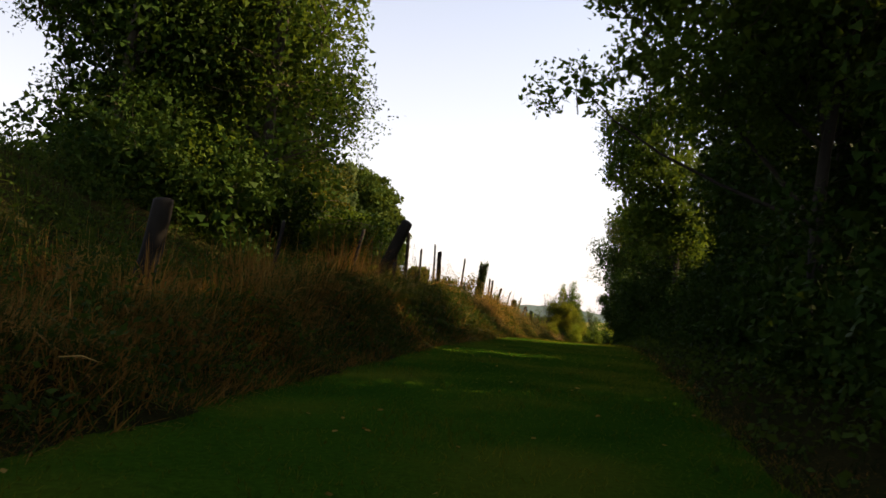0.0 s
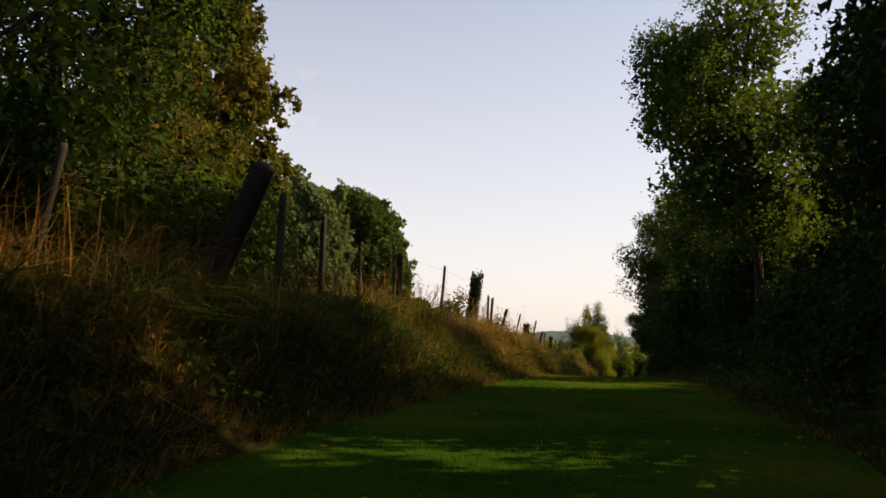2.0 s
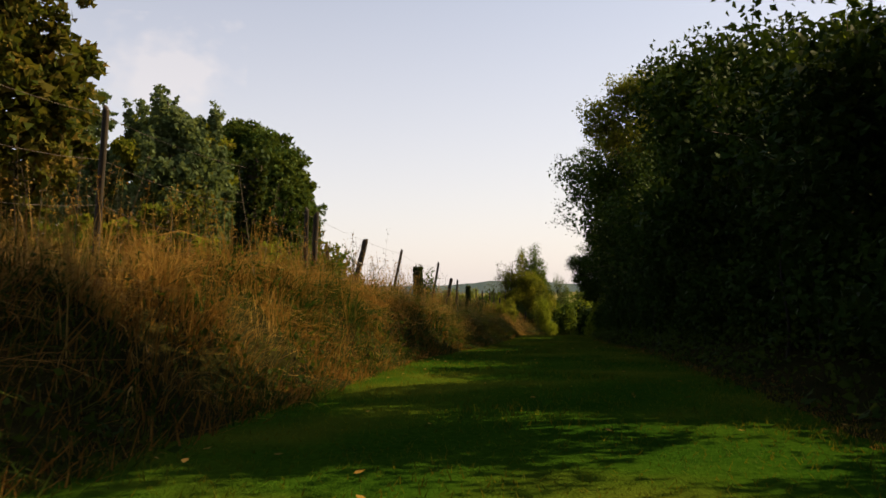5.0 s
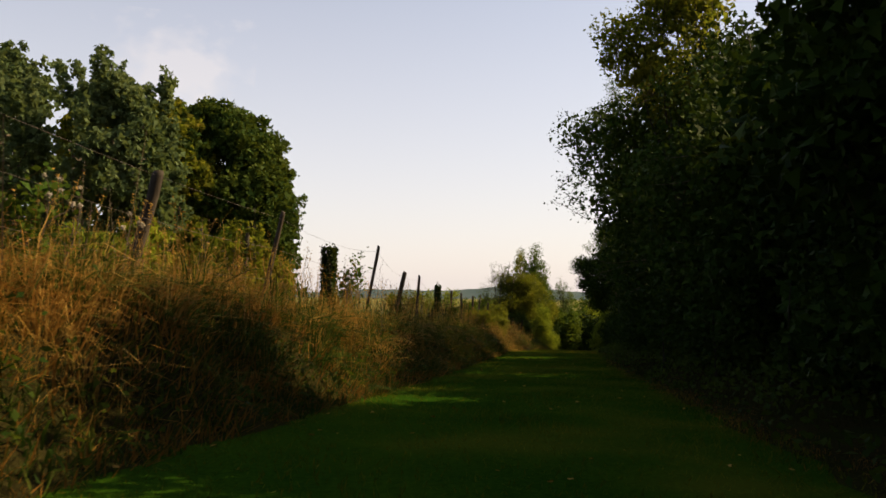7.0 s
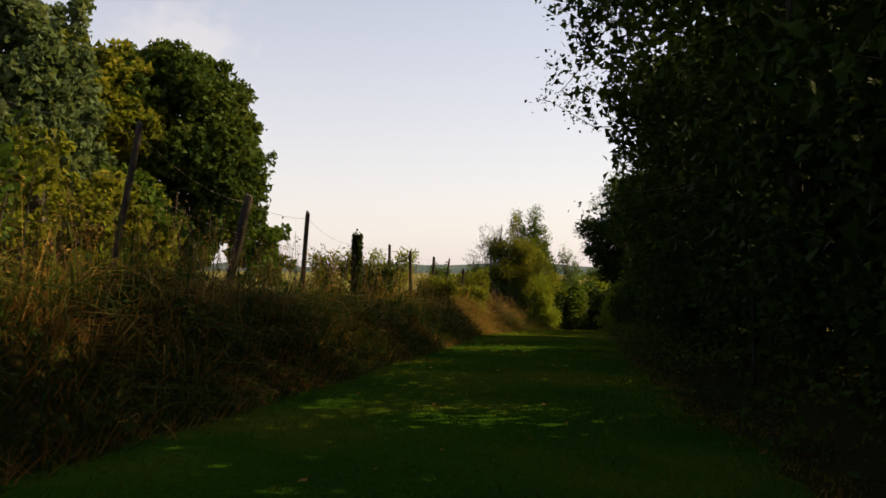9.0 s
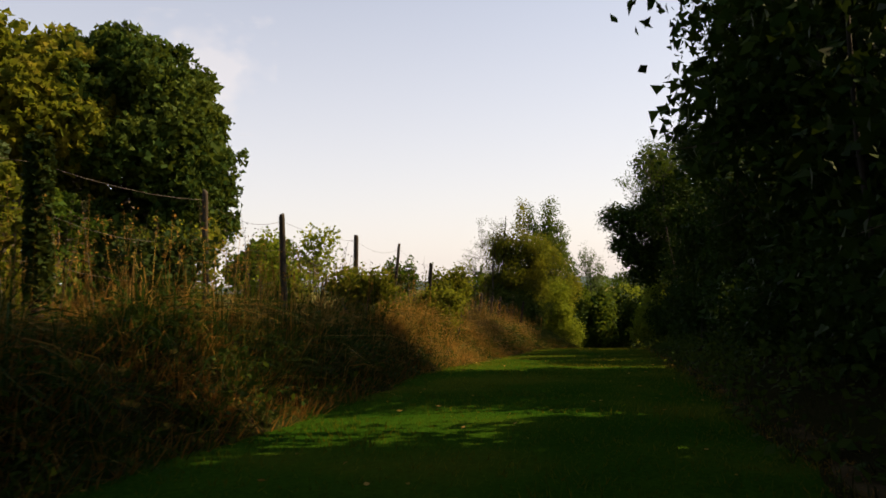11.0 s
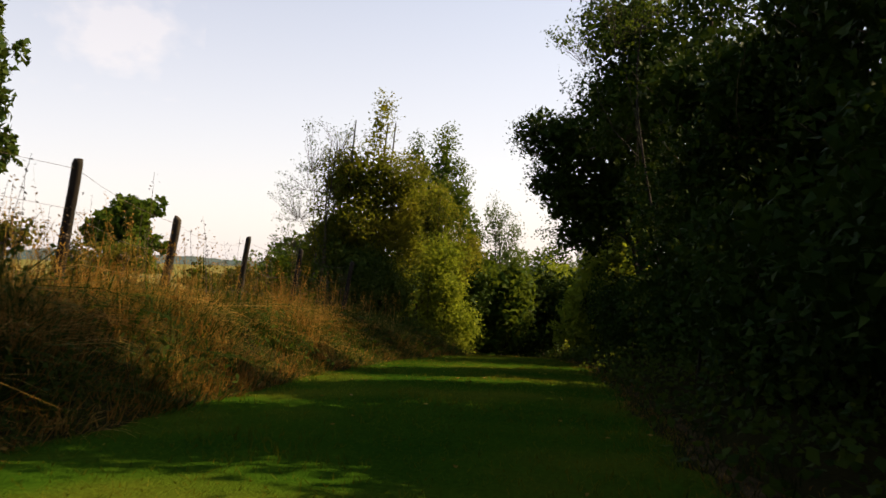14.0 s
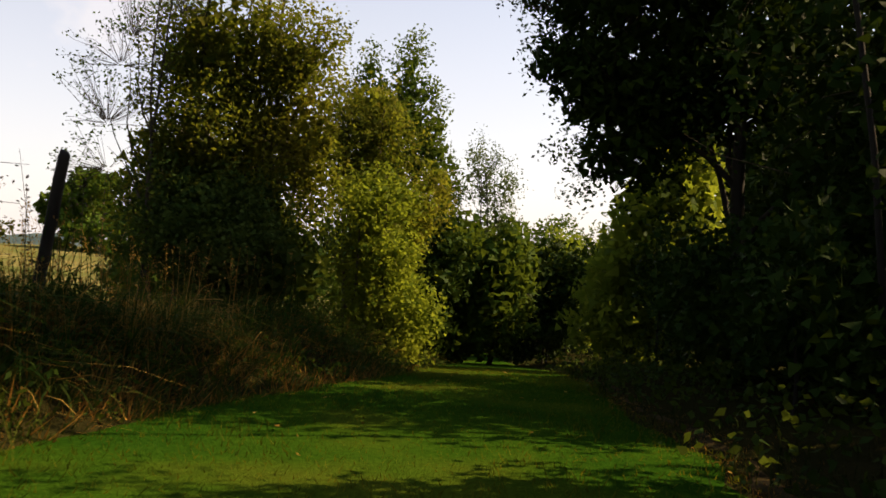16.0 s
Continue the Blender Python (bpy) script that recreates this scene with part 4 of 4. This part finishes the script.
def patchy(x, y, k):
    return 0.5 + 0.5 * np.sin(x * 0.9 + y * 0.55 + k) * np.sin(y * 0.83 - x * 0.4 + 2 * k) + 0.25 * np.sin(y * 2.3 + x * 1.7 + k)


def bank_grass(seed, n, per, mat, name, label, h, w, u0, u1, keep, lean=0.5, y0=2, y1=112):
    r = np.random.default_rng(seed)
    x, y, u = scatter(r, n, y0, y1, u0, u1, left_edge, fence_x)
    ok = r.uniform(0, 1, n) < keep(x, y, u)
    tall = np.repeat((0.40 + 0.60 * smooth(u[ok] / 0.7)) * r.uniform(0.55, 1.15, ok.sum()) * (0.75 + 0.45 * patchy(x[ok] * 1.6, y[ok] * 1.6, seed)), per)
    x, y = tufted(r, x[ok], y[ok], per, 0.11)
    at = np.stack([x, y, ground_z(x, y) - 0.02], 1)
    v, f = blades(r, at, h * tall, w, lean, (0.45, -0.1))
    stuff(name, v, f, mat, label, "grass")


def tussocks(seed, n, per, mat, name, label, h, w, u0, u1, keep, spread=1.0, y0=2, y1=112):
    """Grass in separate tussocks: blades spring from one root, arch out on all sides and hang down the slope."""
    r = np.random.default_rng(seed)
    x, y, u = scatter(r, n, y0, y1, u0, u1, left_edge, fence_x)
    ok = r.uniform(0, 1, n) < keep(x, y, u)
    x, y, u = x[ok], y[ok], u[ok]
    m = len(x)
    tall = h * (0.45 + 0.50 * smooth(u / 0.6) - 0.22 * smooth((u - 0.65) / 0.5)) * r.uniform(0.6, 1.2, m) * (0.55 + 0.45 * smooth((y - 9) / 5 + (u - 1)))
    wind = r.normal(size=(m, 2)) * 0.35 + (0.30, -0.05)
    i = np.repeat(np.arange(m), per)
    turn = r.uniform(0, 2 * np.pi, m * per)
    out = np.stack([np.cos(turn) + wind[i, 0], np.sin(turn) + wind[i, 1], 0 * turn], 1)
    foot_x, foot_y = x[i] + np.cos(turn) * np.abs(r.normal(size=m * per)) * 0.10, y[i] + np.sin(turn) * np.abs(r.normal(size=m * per)) * 0.10
    at = np.stack([foot_x, foot_y, ground_z(foot_x, foot_y) - 0.03], 1)
    hh = (tall[i] * r.uniform(0.55, 1.15, m * per))[:, None]
    k = spread * r.beta(1.7, 1.6, (m * per, 1)) * 1.75
    side = unit(np.stack([-out[:, 1], out[:, 0], 0 * turn], 1) + r.normal(size=(m * per, 3)) * 0.4) * (w * r.uniform(0.6, 1.3, (m * per, 1)) * 0.5)
    up = np.array([0, 0, 1.0])
    rows = []
    for t, thin in ((0.0, 1.0), (0.4, 0.95), (0.75, 0.7), (1.0, 0.12)):      # upright at the root, arching over and hanging at the tip
        p = at + up * hh * (1.15 * t - 0.75 * np.minimum(k, 1.5) * t ** 2.2) + out * hh * np.minimum(k, 1.3) * 0.8 * t ** 1.7
        rows += [p - side * thin, p + side * thin]
    v = np.stack(rows, 1).reshape(-1, 3)
    q = np.arange(m * per)[:, None] * 8
    f = np.concatenate([q + [[0, 1, 3, 2]], q + [[2, 3, 5, 4]], q + [[4, 5, 7, 6]]])
    stuff(name, v, f, mat, label, "grass")


tussocks(1, 2500, 34, STRAW, "dry_grass", "tall straw-coloured dry grass on the bank", 0.80, 0.0055, 0.15, 1.8, lambda x, y, u: (0.20 + 0.6 * patchy(x, y, 0.3) + 0.4 * smooth((y - 29) / 4) * smooth((44 - y) / 4) + 0.25 * smooth((y - 68) / 3) * smooth((86 - y) / 4)) * (0.4 + 0.6 * smooth(u / 0.6)) * (1 - 0.6 * smooth((y - 55) / 4) * smooth((70 - y) / 4) - 0.7 * smooth((30 - y) / 5) * smooth((y - 12) / 3)) * (1 - 0.75 * smooth((y - 89) / 5)))
tussocks(2, 2000, 44, RUST_GRASS, "rusty_grass", "matted rust-brown dry grass on the bank", 0.70, 0.0068, 0.0, 1.3, lambda x, y, u: (0.15 + 0.8 * patchy(x, y, 2.1) + 0.35 * smooth((y - 29) / 3) * smooth((46 - y) / 4)) * (0.2 + 0.8 * smooth((u - 0.1) / 0.6)) * (1 - 0.75 * smooth((y - 14) / 2) * smooth((30 - y) / 4) - 0.6 * smooth((y - 54) / 5) * smooth((70 - y) / 4)) * (1 - 0.85 * smooth((y - 88) / 4)), spread=1.25)
tussocks(3, 1700, 24, GREEN_GRASS, "green_grass", "long green grass among the dry stems", 0.62, 0.010, 0.0, 1.7, lambda x, y, u: (0.2 + 0.8 * (1 - patchy(x, y, 1.2))) * (1 - 0.65 * smooth((y - 32) / 2) * smooth((42 - y) / 2)), spread=1.1)
tussocks(7, 1300, 30, GREEN_GRASS, "hanging_grass", "long dark green grass hanging down the bank", 0.85, 0.014, 0.02, 1.0, lambda x, y, u: (0.45 + 0.4 * (1 - patchy(x, y, 2.1)) + 0.4 * smooth((y - 13) / 3) * smooth((31 - y) / 3)) * (1 - 0.6 * smooth((y - 69) / 4) * smooth((80 - y) / 3) - 0.7 * smooth((y - 29) / 3) * smooth((40 - y) / 3)), spread=1.35)
tussocks(9, 130, 34, RUST_GRASS, "tall_dry_grass", "tall rusty dry grass in front of the hedge", 1.15, 0.008, 0.6, 1.35, lambda x, y, u: 0.45 + 0.5 * patchy(x, y, 6.2), spread=0.7, y0=6, y1=21)
tussocks(8, 2200, 40, STRAW, "hanging_straw", "golden dry grass hanging over the edge of the path", 0.75, 0.0065, -0.04, 0.8,
         lambda x, y, u: (0.10 + 0.45 * patchy(x, y, 5.1)) * np.maximum(smooth((y - 68) / 3) * smooth((90 - y) / 3) * (1 - 0.7 * smooth((y - 79) / 2) * smooth((87 - y) / 2)), 0.7 * smooth((y - 29) / 3) * smooth((40 - y) / 3)), spread=1.0, y0=28, y1=91)
tussocks(10, 1000, 20, GREEN_GRASS, "slope_grass", "rank dark green grass on the slope behind the fence", 0.75, 0.014, 1.0, 3.6, lambda x, y, u: 0.35 + 0.5 * (1 - patchy(x, y, 2.7)), spread=1.1, y0=3, y1=40)
tussocks(11, 650, 26, RUST_GRASS, "slope_straw", "brown dry grass on the slope behind the fence", 0.62, 0.007, 0.9, 4.0, lambda x, y, u: 0.25 + 0.6 * patchy(x, y, 2.7), spread=0.9, y0=23, y1=44)
tussocks(13, 900, 4, STRAW, "bent_stems", "long pale bent stems of dead grass", 1.0, 0.011, 0.05, 1.5, lambda x, y, u: 0.75 + 0 * u, spread=1.1)
bank_grass(12, 2600, 7, RUST_GRASS, "edge_fringe", "short brown grass fringing the mown path", 0.30, 0.007, -0.09, 0.22, lambda x, y, u: 0.35 + 0.6 * patchy(x, y, 0.9), lean=1.3)
bank_grass(14, 1300, 7, RUST_GRASS, "bank_thatch", "dead brown grass lying on the foot of the bank", 0.36, 0.010, -0.08, 0.55, lambda x, y, u: 0.6 + 0.4 * patchy(x, y, 1.4), lean=1.7, y0=3, y1=22)
bank_grass(5, 2000, 9, STRAW, "fine_grass", "thin scattered dry grass", 0.60, 0.006, 0.1, 2.2, lambda x, y, u: 0.5 + 0 * u, lean=0.8)
bank_grass(4, 4400, 9, GREEN_GRASS, "low_grass", "dense low green grass at the foot of the bank", 0.42, 0.016, -0.06, 0.75, lambda x, y, u: (0.40 + 0.4 * patchy(x, y, 3.3) + 0.4 * smooth((y - 14) / 3) * smooth((30 - y) / 3)) * (1 - 0.5 * smooth((y - 68) / 3) * smooth((88 - y) / 3)), lean=1.4)
bank_grass(6, 2500, 10, RUST_GRASS, "thatch", "matted dead grass at the foot of the bank", 0.34, 0.010, -0.04, 1.1, lambda x, y, u: (0.3 + 0.7 * patchy(x, y, 4.4)) * (0.3 + 0.7 * smooth(u / 0.5)), lean=1.9)

# matted short grass that covers the soil of the bank
for seed, mat, name, label in ((21, GREEN_GRASS, "short_grass", "short green grass covering the bank"), (22, RUST_GRASS, "dead_mat", "short dead brown grass matted on the bank")):
    r = np.random.default_rng(seed)
    n = 62000
    x, y, u = scatter(r, n, 3, 100, -0.10, 1.35, left_edge, fence_x)
    ok = r.uniform(0, 1, n) < (0.25 + 0.75 * patchy(x, y, seed))
    x, y = x[ok], y[ok]
    n = len(x)
    foot = np.stack([x, y, ground_z(x, y) - 0.02], 1)
    turn = r.uniform(0, 2 * np.pi, n)
    side = np.stack([np.cos(turn), np.sin(turn), 0 * turn], 1) * 0.009
    tip = foot + r.normal(size=(n, 3)) * (0.10, 0.10, 0) + np.stack([0 * x + 0.06, 0 * x, r.uniform(0.06, 0.26, n)], 1)
    stuff(name, np.stack([foot - side, foot + side, tip], 1).reshape(-1, 3), np.arange(3 * n).reshape(-1, 3), mat, label, "grass")

# broad-leaved weeds on the bank
r = np.random.default_rng(11)
x, y, u = scatter(r, 1500, 2, 108, -0.03, 1.5, left_edge, fence_x)
ok = r.uniform(0, 1, len(x)) < 0.15 + 0.9 * (1 - patchy(x, y, 0.8))
x2, y2, u2 = scatter(r, 1300, 3, 22, 0.9, 4.2, left_edge, fence_x)      # brambles on the slope at the start
x, y = np.append(x[ok], x2), np.append(y[ok], y2)
z = ground_z(x, y) + 0.02
per = 15
c = np.repeat(np.stack([x, y, z], 1), per, 0)
at = c + r.normal(size=c.shape) * (0.13, 0.13, 0) + np.stack([0 * c[:, 0], 0 * c[:, 0], r.uniform(0.03, 0.5, len(c)) * np.repeat(r.uniform(0.5, 1.1, len(x)), per)], 1)
v, f = leaves(r, at, 0.06, wide=0.6)
stuff("weeds", v, f, WEED, "low broad-leaved green weeds on the bank", "weed")

# low weeds that close the foot of the bank
r = np.random.default_rng(18)
x, y, u = scatter(r, 1000, 3, 100, -0.05, 0.42, left_edge, fence_x)
ok = r.uniform(0, 1, len(x)) > 0.8 * smooth((y - 68) / 3) * smooth((88 - y) / 3) + 0.6 * smooth((y - 30) / 3) * smooth((44 - y) / 3)
x, y = x[ok], y[ok]
per = 12
c = np.repeat(np.stack([x, y, ground_z(x, y) + 0.01], 1), per, 0)
at = c + r.normal(size=c.shape) * (0.14, 0.14, 0) + np.stack([0 * c[:, 0], 0 * c[:, 0], r.uniform(0.02, 0.2, len(c))], 1)
v, f = leaves(r, at, 0.07, wide=0.5)
stuff("low_weeds", v, f, WEED, "dark green weeds at the foot of the bank", "weed")

# seed heads standing over the grass
r = np.random.default_rng(12)
x, y, u = scatter(r, 1700, 27, 98, 0.35, 1.8, left_edge, fence_x)
z = ground_z(x, y)
h = r.uniform(0.6, 1.05, len(x))
lean = r.normal(size=(len(x), 2)) * 0.14
foot = np.stack([x, y, z], 1)
head = foot + np.stack([lean[:, 0], lean[:, 1], h], 1)
side = unit(np.cross(head - foot, r.normal(size=foot.shape)))
stem_v = np.stack([foot - side * 0.003, foot + side * 0.003, head + side * 0.0015, head - side * 0.0015], 1).reshape(-1, 3)
stem_f = np.arange(len(stem_v)).reshape(-1, 4)
per = 7
t = r.uniform(0.8, 1.04, (len(x), per, 1))
at = (foot[:, None] + (head - foot)[:, None] * t + r.normal(size=(len(x), per, 3)) * 0.018).reshape(-1, 3)
v, f = joined([(stem_v, stem_f), leaves(r, at, 0.035, wide=0.4, droop=0.8)])
stuff("seed_heads", v, f, STRAW, "thin dry stems with drooping seed heads", "grass")

# tall dead stalks of dock and willowherb along the fence
r = np.random.default_rng(16)
n = 420
y = r.uniform(20, 95, n)
x = fence_x(y) + r.normal(size=n) * 0.45
foot = np.stack([x, y, ground_z(x, y) - 0.03], 1)
head = foot + np.stack([r.normal(size=n) * 0.16, r.normal(size=n) * 0.16, r.uniform(0.8, 1.45, n)], 1)
side = unit(np.cross(head - foot, r.normal(size=foot.shape))) * 0.0045
stem_v = np.stack([foot - side, foot + side, head + side * 0.4, head - side * 0.4], 1).reshape(-1, 3)
t = r.uniform(0.45, 1.02, (n, 16, 1))
at = (foot[:, None] + (head - foot)[:, None] * t + r.normal(size=(n, 16, 3)) * 0.028).reshape(-1, 3)
v, f = joined([(stem_v, np.arange(4 * n).reshape(-1, 4)), leaves(r, at, 0.035, wide=0.5)])
stuff("dead_stalks", v, f, TWIG, "tall brown dead stalks with seeds along the fence", "weed")

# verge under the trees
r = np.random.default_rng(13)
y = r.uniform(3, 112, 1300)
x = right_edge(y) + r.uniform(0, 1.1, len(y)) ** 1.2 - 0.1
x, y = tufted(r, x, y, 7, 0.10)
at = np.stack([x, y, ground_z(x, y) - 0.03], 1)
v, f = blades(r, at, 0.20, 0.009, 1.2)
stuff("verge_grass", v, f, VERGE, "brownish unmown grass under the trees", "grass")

# worn dry edge where the mown path meets the verge
r = np.random.default_rng(19)
y = r.uniform(2, 101, 2600)
x = right_edge(y) + 0.10 + 0.08 * np.sin(y * 1.1) + r.normal(size=len(y)) * 0.13
x, y = tufted(r, x, y, 6, 0.05)
at = np.stack([x, y, np.maximum(path_z(x, y), ground_z(x, y)) - 0.02], 1)
v, f = blades(r, at, 0.06, 0.005, 1.5)
stuff("dry_edge", v, f, RUST_GRASS, "short worn brown grass along the edge of the path", "grass")

# nettles and ground ivy that close the foot of the hedge
r = np.random.default_rng(15)
n, per = 3000, 10
y = r.uniform(3, 108, n)
d = r.uniform(0.0, 1, n) ** 0.9 * 2.9
x = right_edge(y) + d
tall = np.clip(0.10 + d * 0.5, 0.08, 0.8) * r.uniform(0.5, 1.1, n)
c = np.repeat(np.stack([x, y, ground_z(x, y)], 1), per, 0)
at = c + r.normal(size=c.shape) * (0.17, 0.17, 0) + np.stack([0 * c[:, 0], 0 * c[:, 0], r.uniform(0.02, 1, len(c)) * np.repeat(tall, per)], 1)
v, f = leaves(r, at, 0.085, wide=0.65)
stuff("nettles", v, f, WEED, "dark nettles and ground ivy at the foot of the hedge", "weed")

# short blades of the mown path
r = np.random.default_rng(14)
n = 125000
y = r.uniform(0, 104, n)
x = left_edge(y) - 0.28 + (right_edge(y) - left_edge(y) + 0.36) * r.uniform(0, 1, n)
foot = np.stack([x, y, np.maximum(path_z(x, y) - 0.012, ground_z(x, y) - 0.02)], 1)
long = 0.75 + 0.9 * np.clip(patchy(x * 2.2, y * 1.3, 1.9) - 0.45, 0, 1)          # the mower has left longer streaks
turn = r.uniform(0, 2 * np.pi, n)
side = np.stack([np.cos(turn), np.sin(turn), 0 * turn], 1) * 0.005
tip = foot + r.normal(size=(n, 3)) * (0.028, 0.028, 0) + np.stack([0 * x, 0 * x, r.uniform(0.022, 0.062, n) * long], 1)
v = np.stack([foot - side, foot + side, tip], 1).reshape(-1, 3)
stuff("mown_grass", v, np.arange(3 * n).reshape(-1, 3), LAWN_BLADE, "short mown green blades of the path", "grass")

# fallen leaves and clods on the mown path
r = np.random.default_rng(17)
n = 420
y = r.uniform(4, 102, n)
x = left_edge(y) + (right_edge(y) - left_edge(y)) * r.uniform(0.02, 0.98, n)
at = np.stack([x, y, path_z(x, y) + 0.03], 1)
v, f = leaves(r, at, 0.055, wide=0.7)
v[:, 2] = np.repeat(at[:, 2], 4) + (v[:, 2] - np.repeat(at[:, 2], 4)) * 0.35
stuff("fallen_leaves", v, f, STRAW, "scattered fallen dry leaves on the path", "leaf")


def thistle(x, y, h, seed):
    """A gone-over thistle: branching stem with open woolly heads."""
    r = np.random.default_rng(seed)
    z = float(ground_z(x, y))
    ob = tagged(empty("thistle", (x, y, z - 0.03)), "dead thistle with woolly white seed heads", "thistle", "thistles on the bank")
    v, f = tube(rambling(r, (0, 0, 0), (0.05, 0.02, h), 7, 0.03), np.linspace(0.008, 0.004, 7), 5)
    under("stem", mesh_of("stem", v, f, TWIG), ob)
    for k in range(4):
        a = np.array([0.04, 0.02, h * (0.7 + 0.08 * k)])
        b = a + (r.normal() * 0.09, r.normal() * 0.09, r.uniform(0.12, 0.24))
        v, f = tube(rambling(r, a, b, 6, 0.08), np.linspace(0.005, 0.003, 6), 4)
        branch = under("branch", mesh_of("branch", v, f, TWIG), ob)
        at = b + unit(r.normal(size=(90, 3)) + (0, 0, 0.3)) * 0.022 * r.uniform(0.5, 1.1, (90, 1))
        v, f = leaves(r, at, 0.02, wide=0.35)
        under("seed_head", mesh_of("seed_head", v, f, WOOL), branch, "woolly white seed head")


for k, (x, y, h) in enumerate([(-3.60, 42.2, 0.85), (-3.75, 42.8, 0.80), (-3.5, 43.3, 0.65), (-3.9, 41.4, 0.8)]):
    thistle(x, y, h, 60 + k)

# ---- distance ----
def ridge(name, label, x0, x1, y, low, height, seed, material):
    r = np.random.default_rng(seed)
    xs = np.linspace(x0, x1, 260)
    h = height * (0.72 + 0.14 * np.sin(xs / 97.0 + seed) + 0.09 * np.sin(xs / 31.0 + 2 * seed)) + r.uniform(-0.5, 0.5, len(xs)) * height * 0.10
    front = np.stack([xs, np.full_like(xs, y - 60), np.full_like(xs, low)], 1)
    top = np.stack([xs, np.full_like(xs, y), low + h], 1)
    rear = np.stack([xs, np.full_like(xs, y + 120), np.full_like(xs, low)], 1)
    n = len(xs)
    i = np.arange(n - 1)
    f = np.concatenate([np.stack([i, i + 1, i + n + 1, i + n], 1), np.stack([i + n, i + n + 1, i + 2 * n + 1, i + 2 * n], 1)])
    tagged(new(name, mesh_of(name, np.concatenate([front, top, rear]), f, material)), label, "woodland", kind="structure")


ridge("backdrop", "wooded ridge on the horizon with blue haze in its colour", -1600, 1600, 1200, -6, 22, 3, RIDGE)


def cloud(azimuth, elevation, wide, tall, far=2600.0):
    """A small fair-weather cloud far behind everything."""
    n = 24
    u = np.linspace(-1.2, 1.2, n)
    gx, gz = np.meshgrid(u, u)
    bulge = -0.3 * np.cos(gx) * np.cos(gz)
    i = (np.arange(n - 1)[:, None] * n + np.arange(n - 1)[None]).ravel()
    me = mesh_of("cloud", np.stack([gx, bulge, gz], -1).reshape(-1, 3), np.stack([i, i + 1, i + n + 1, i + n], 1), CLOUD)
    ob = tagged(new("cloud", me), "small thin white cloud in the hazy sky", "cloud", kind="structure")
    ob.matrix_world = Matrix.LocRotScale((far * math.sin(azimuth) * math.cos(elevation), far * math.cos(azimuth) * math.cos(elevation), far * math.sin(elevation)),
                                         Euler((elevation, 0, -azimuth)), (wide * far, wide * far, tall * far))


cloud(-0.505, 0.245, 0.072, 0.056)
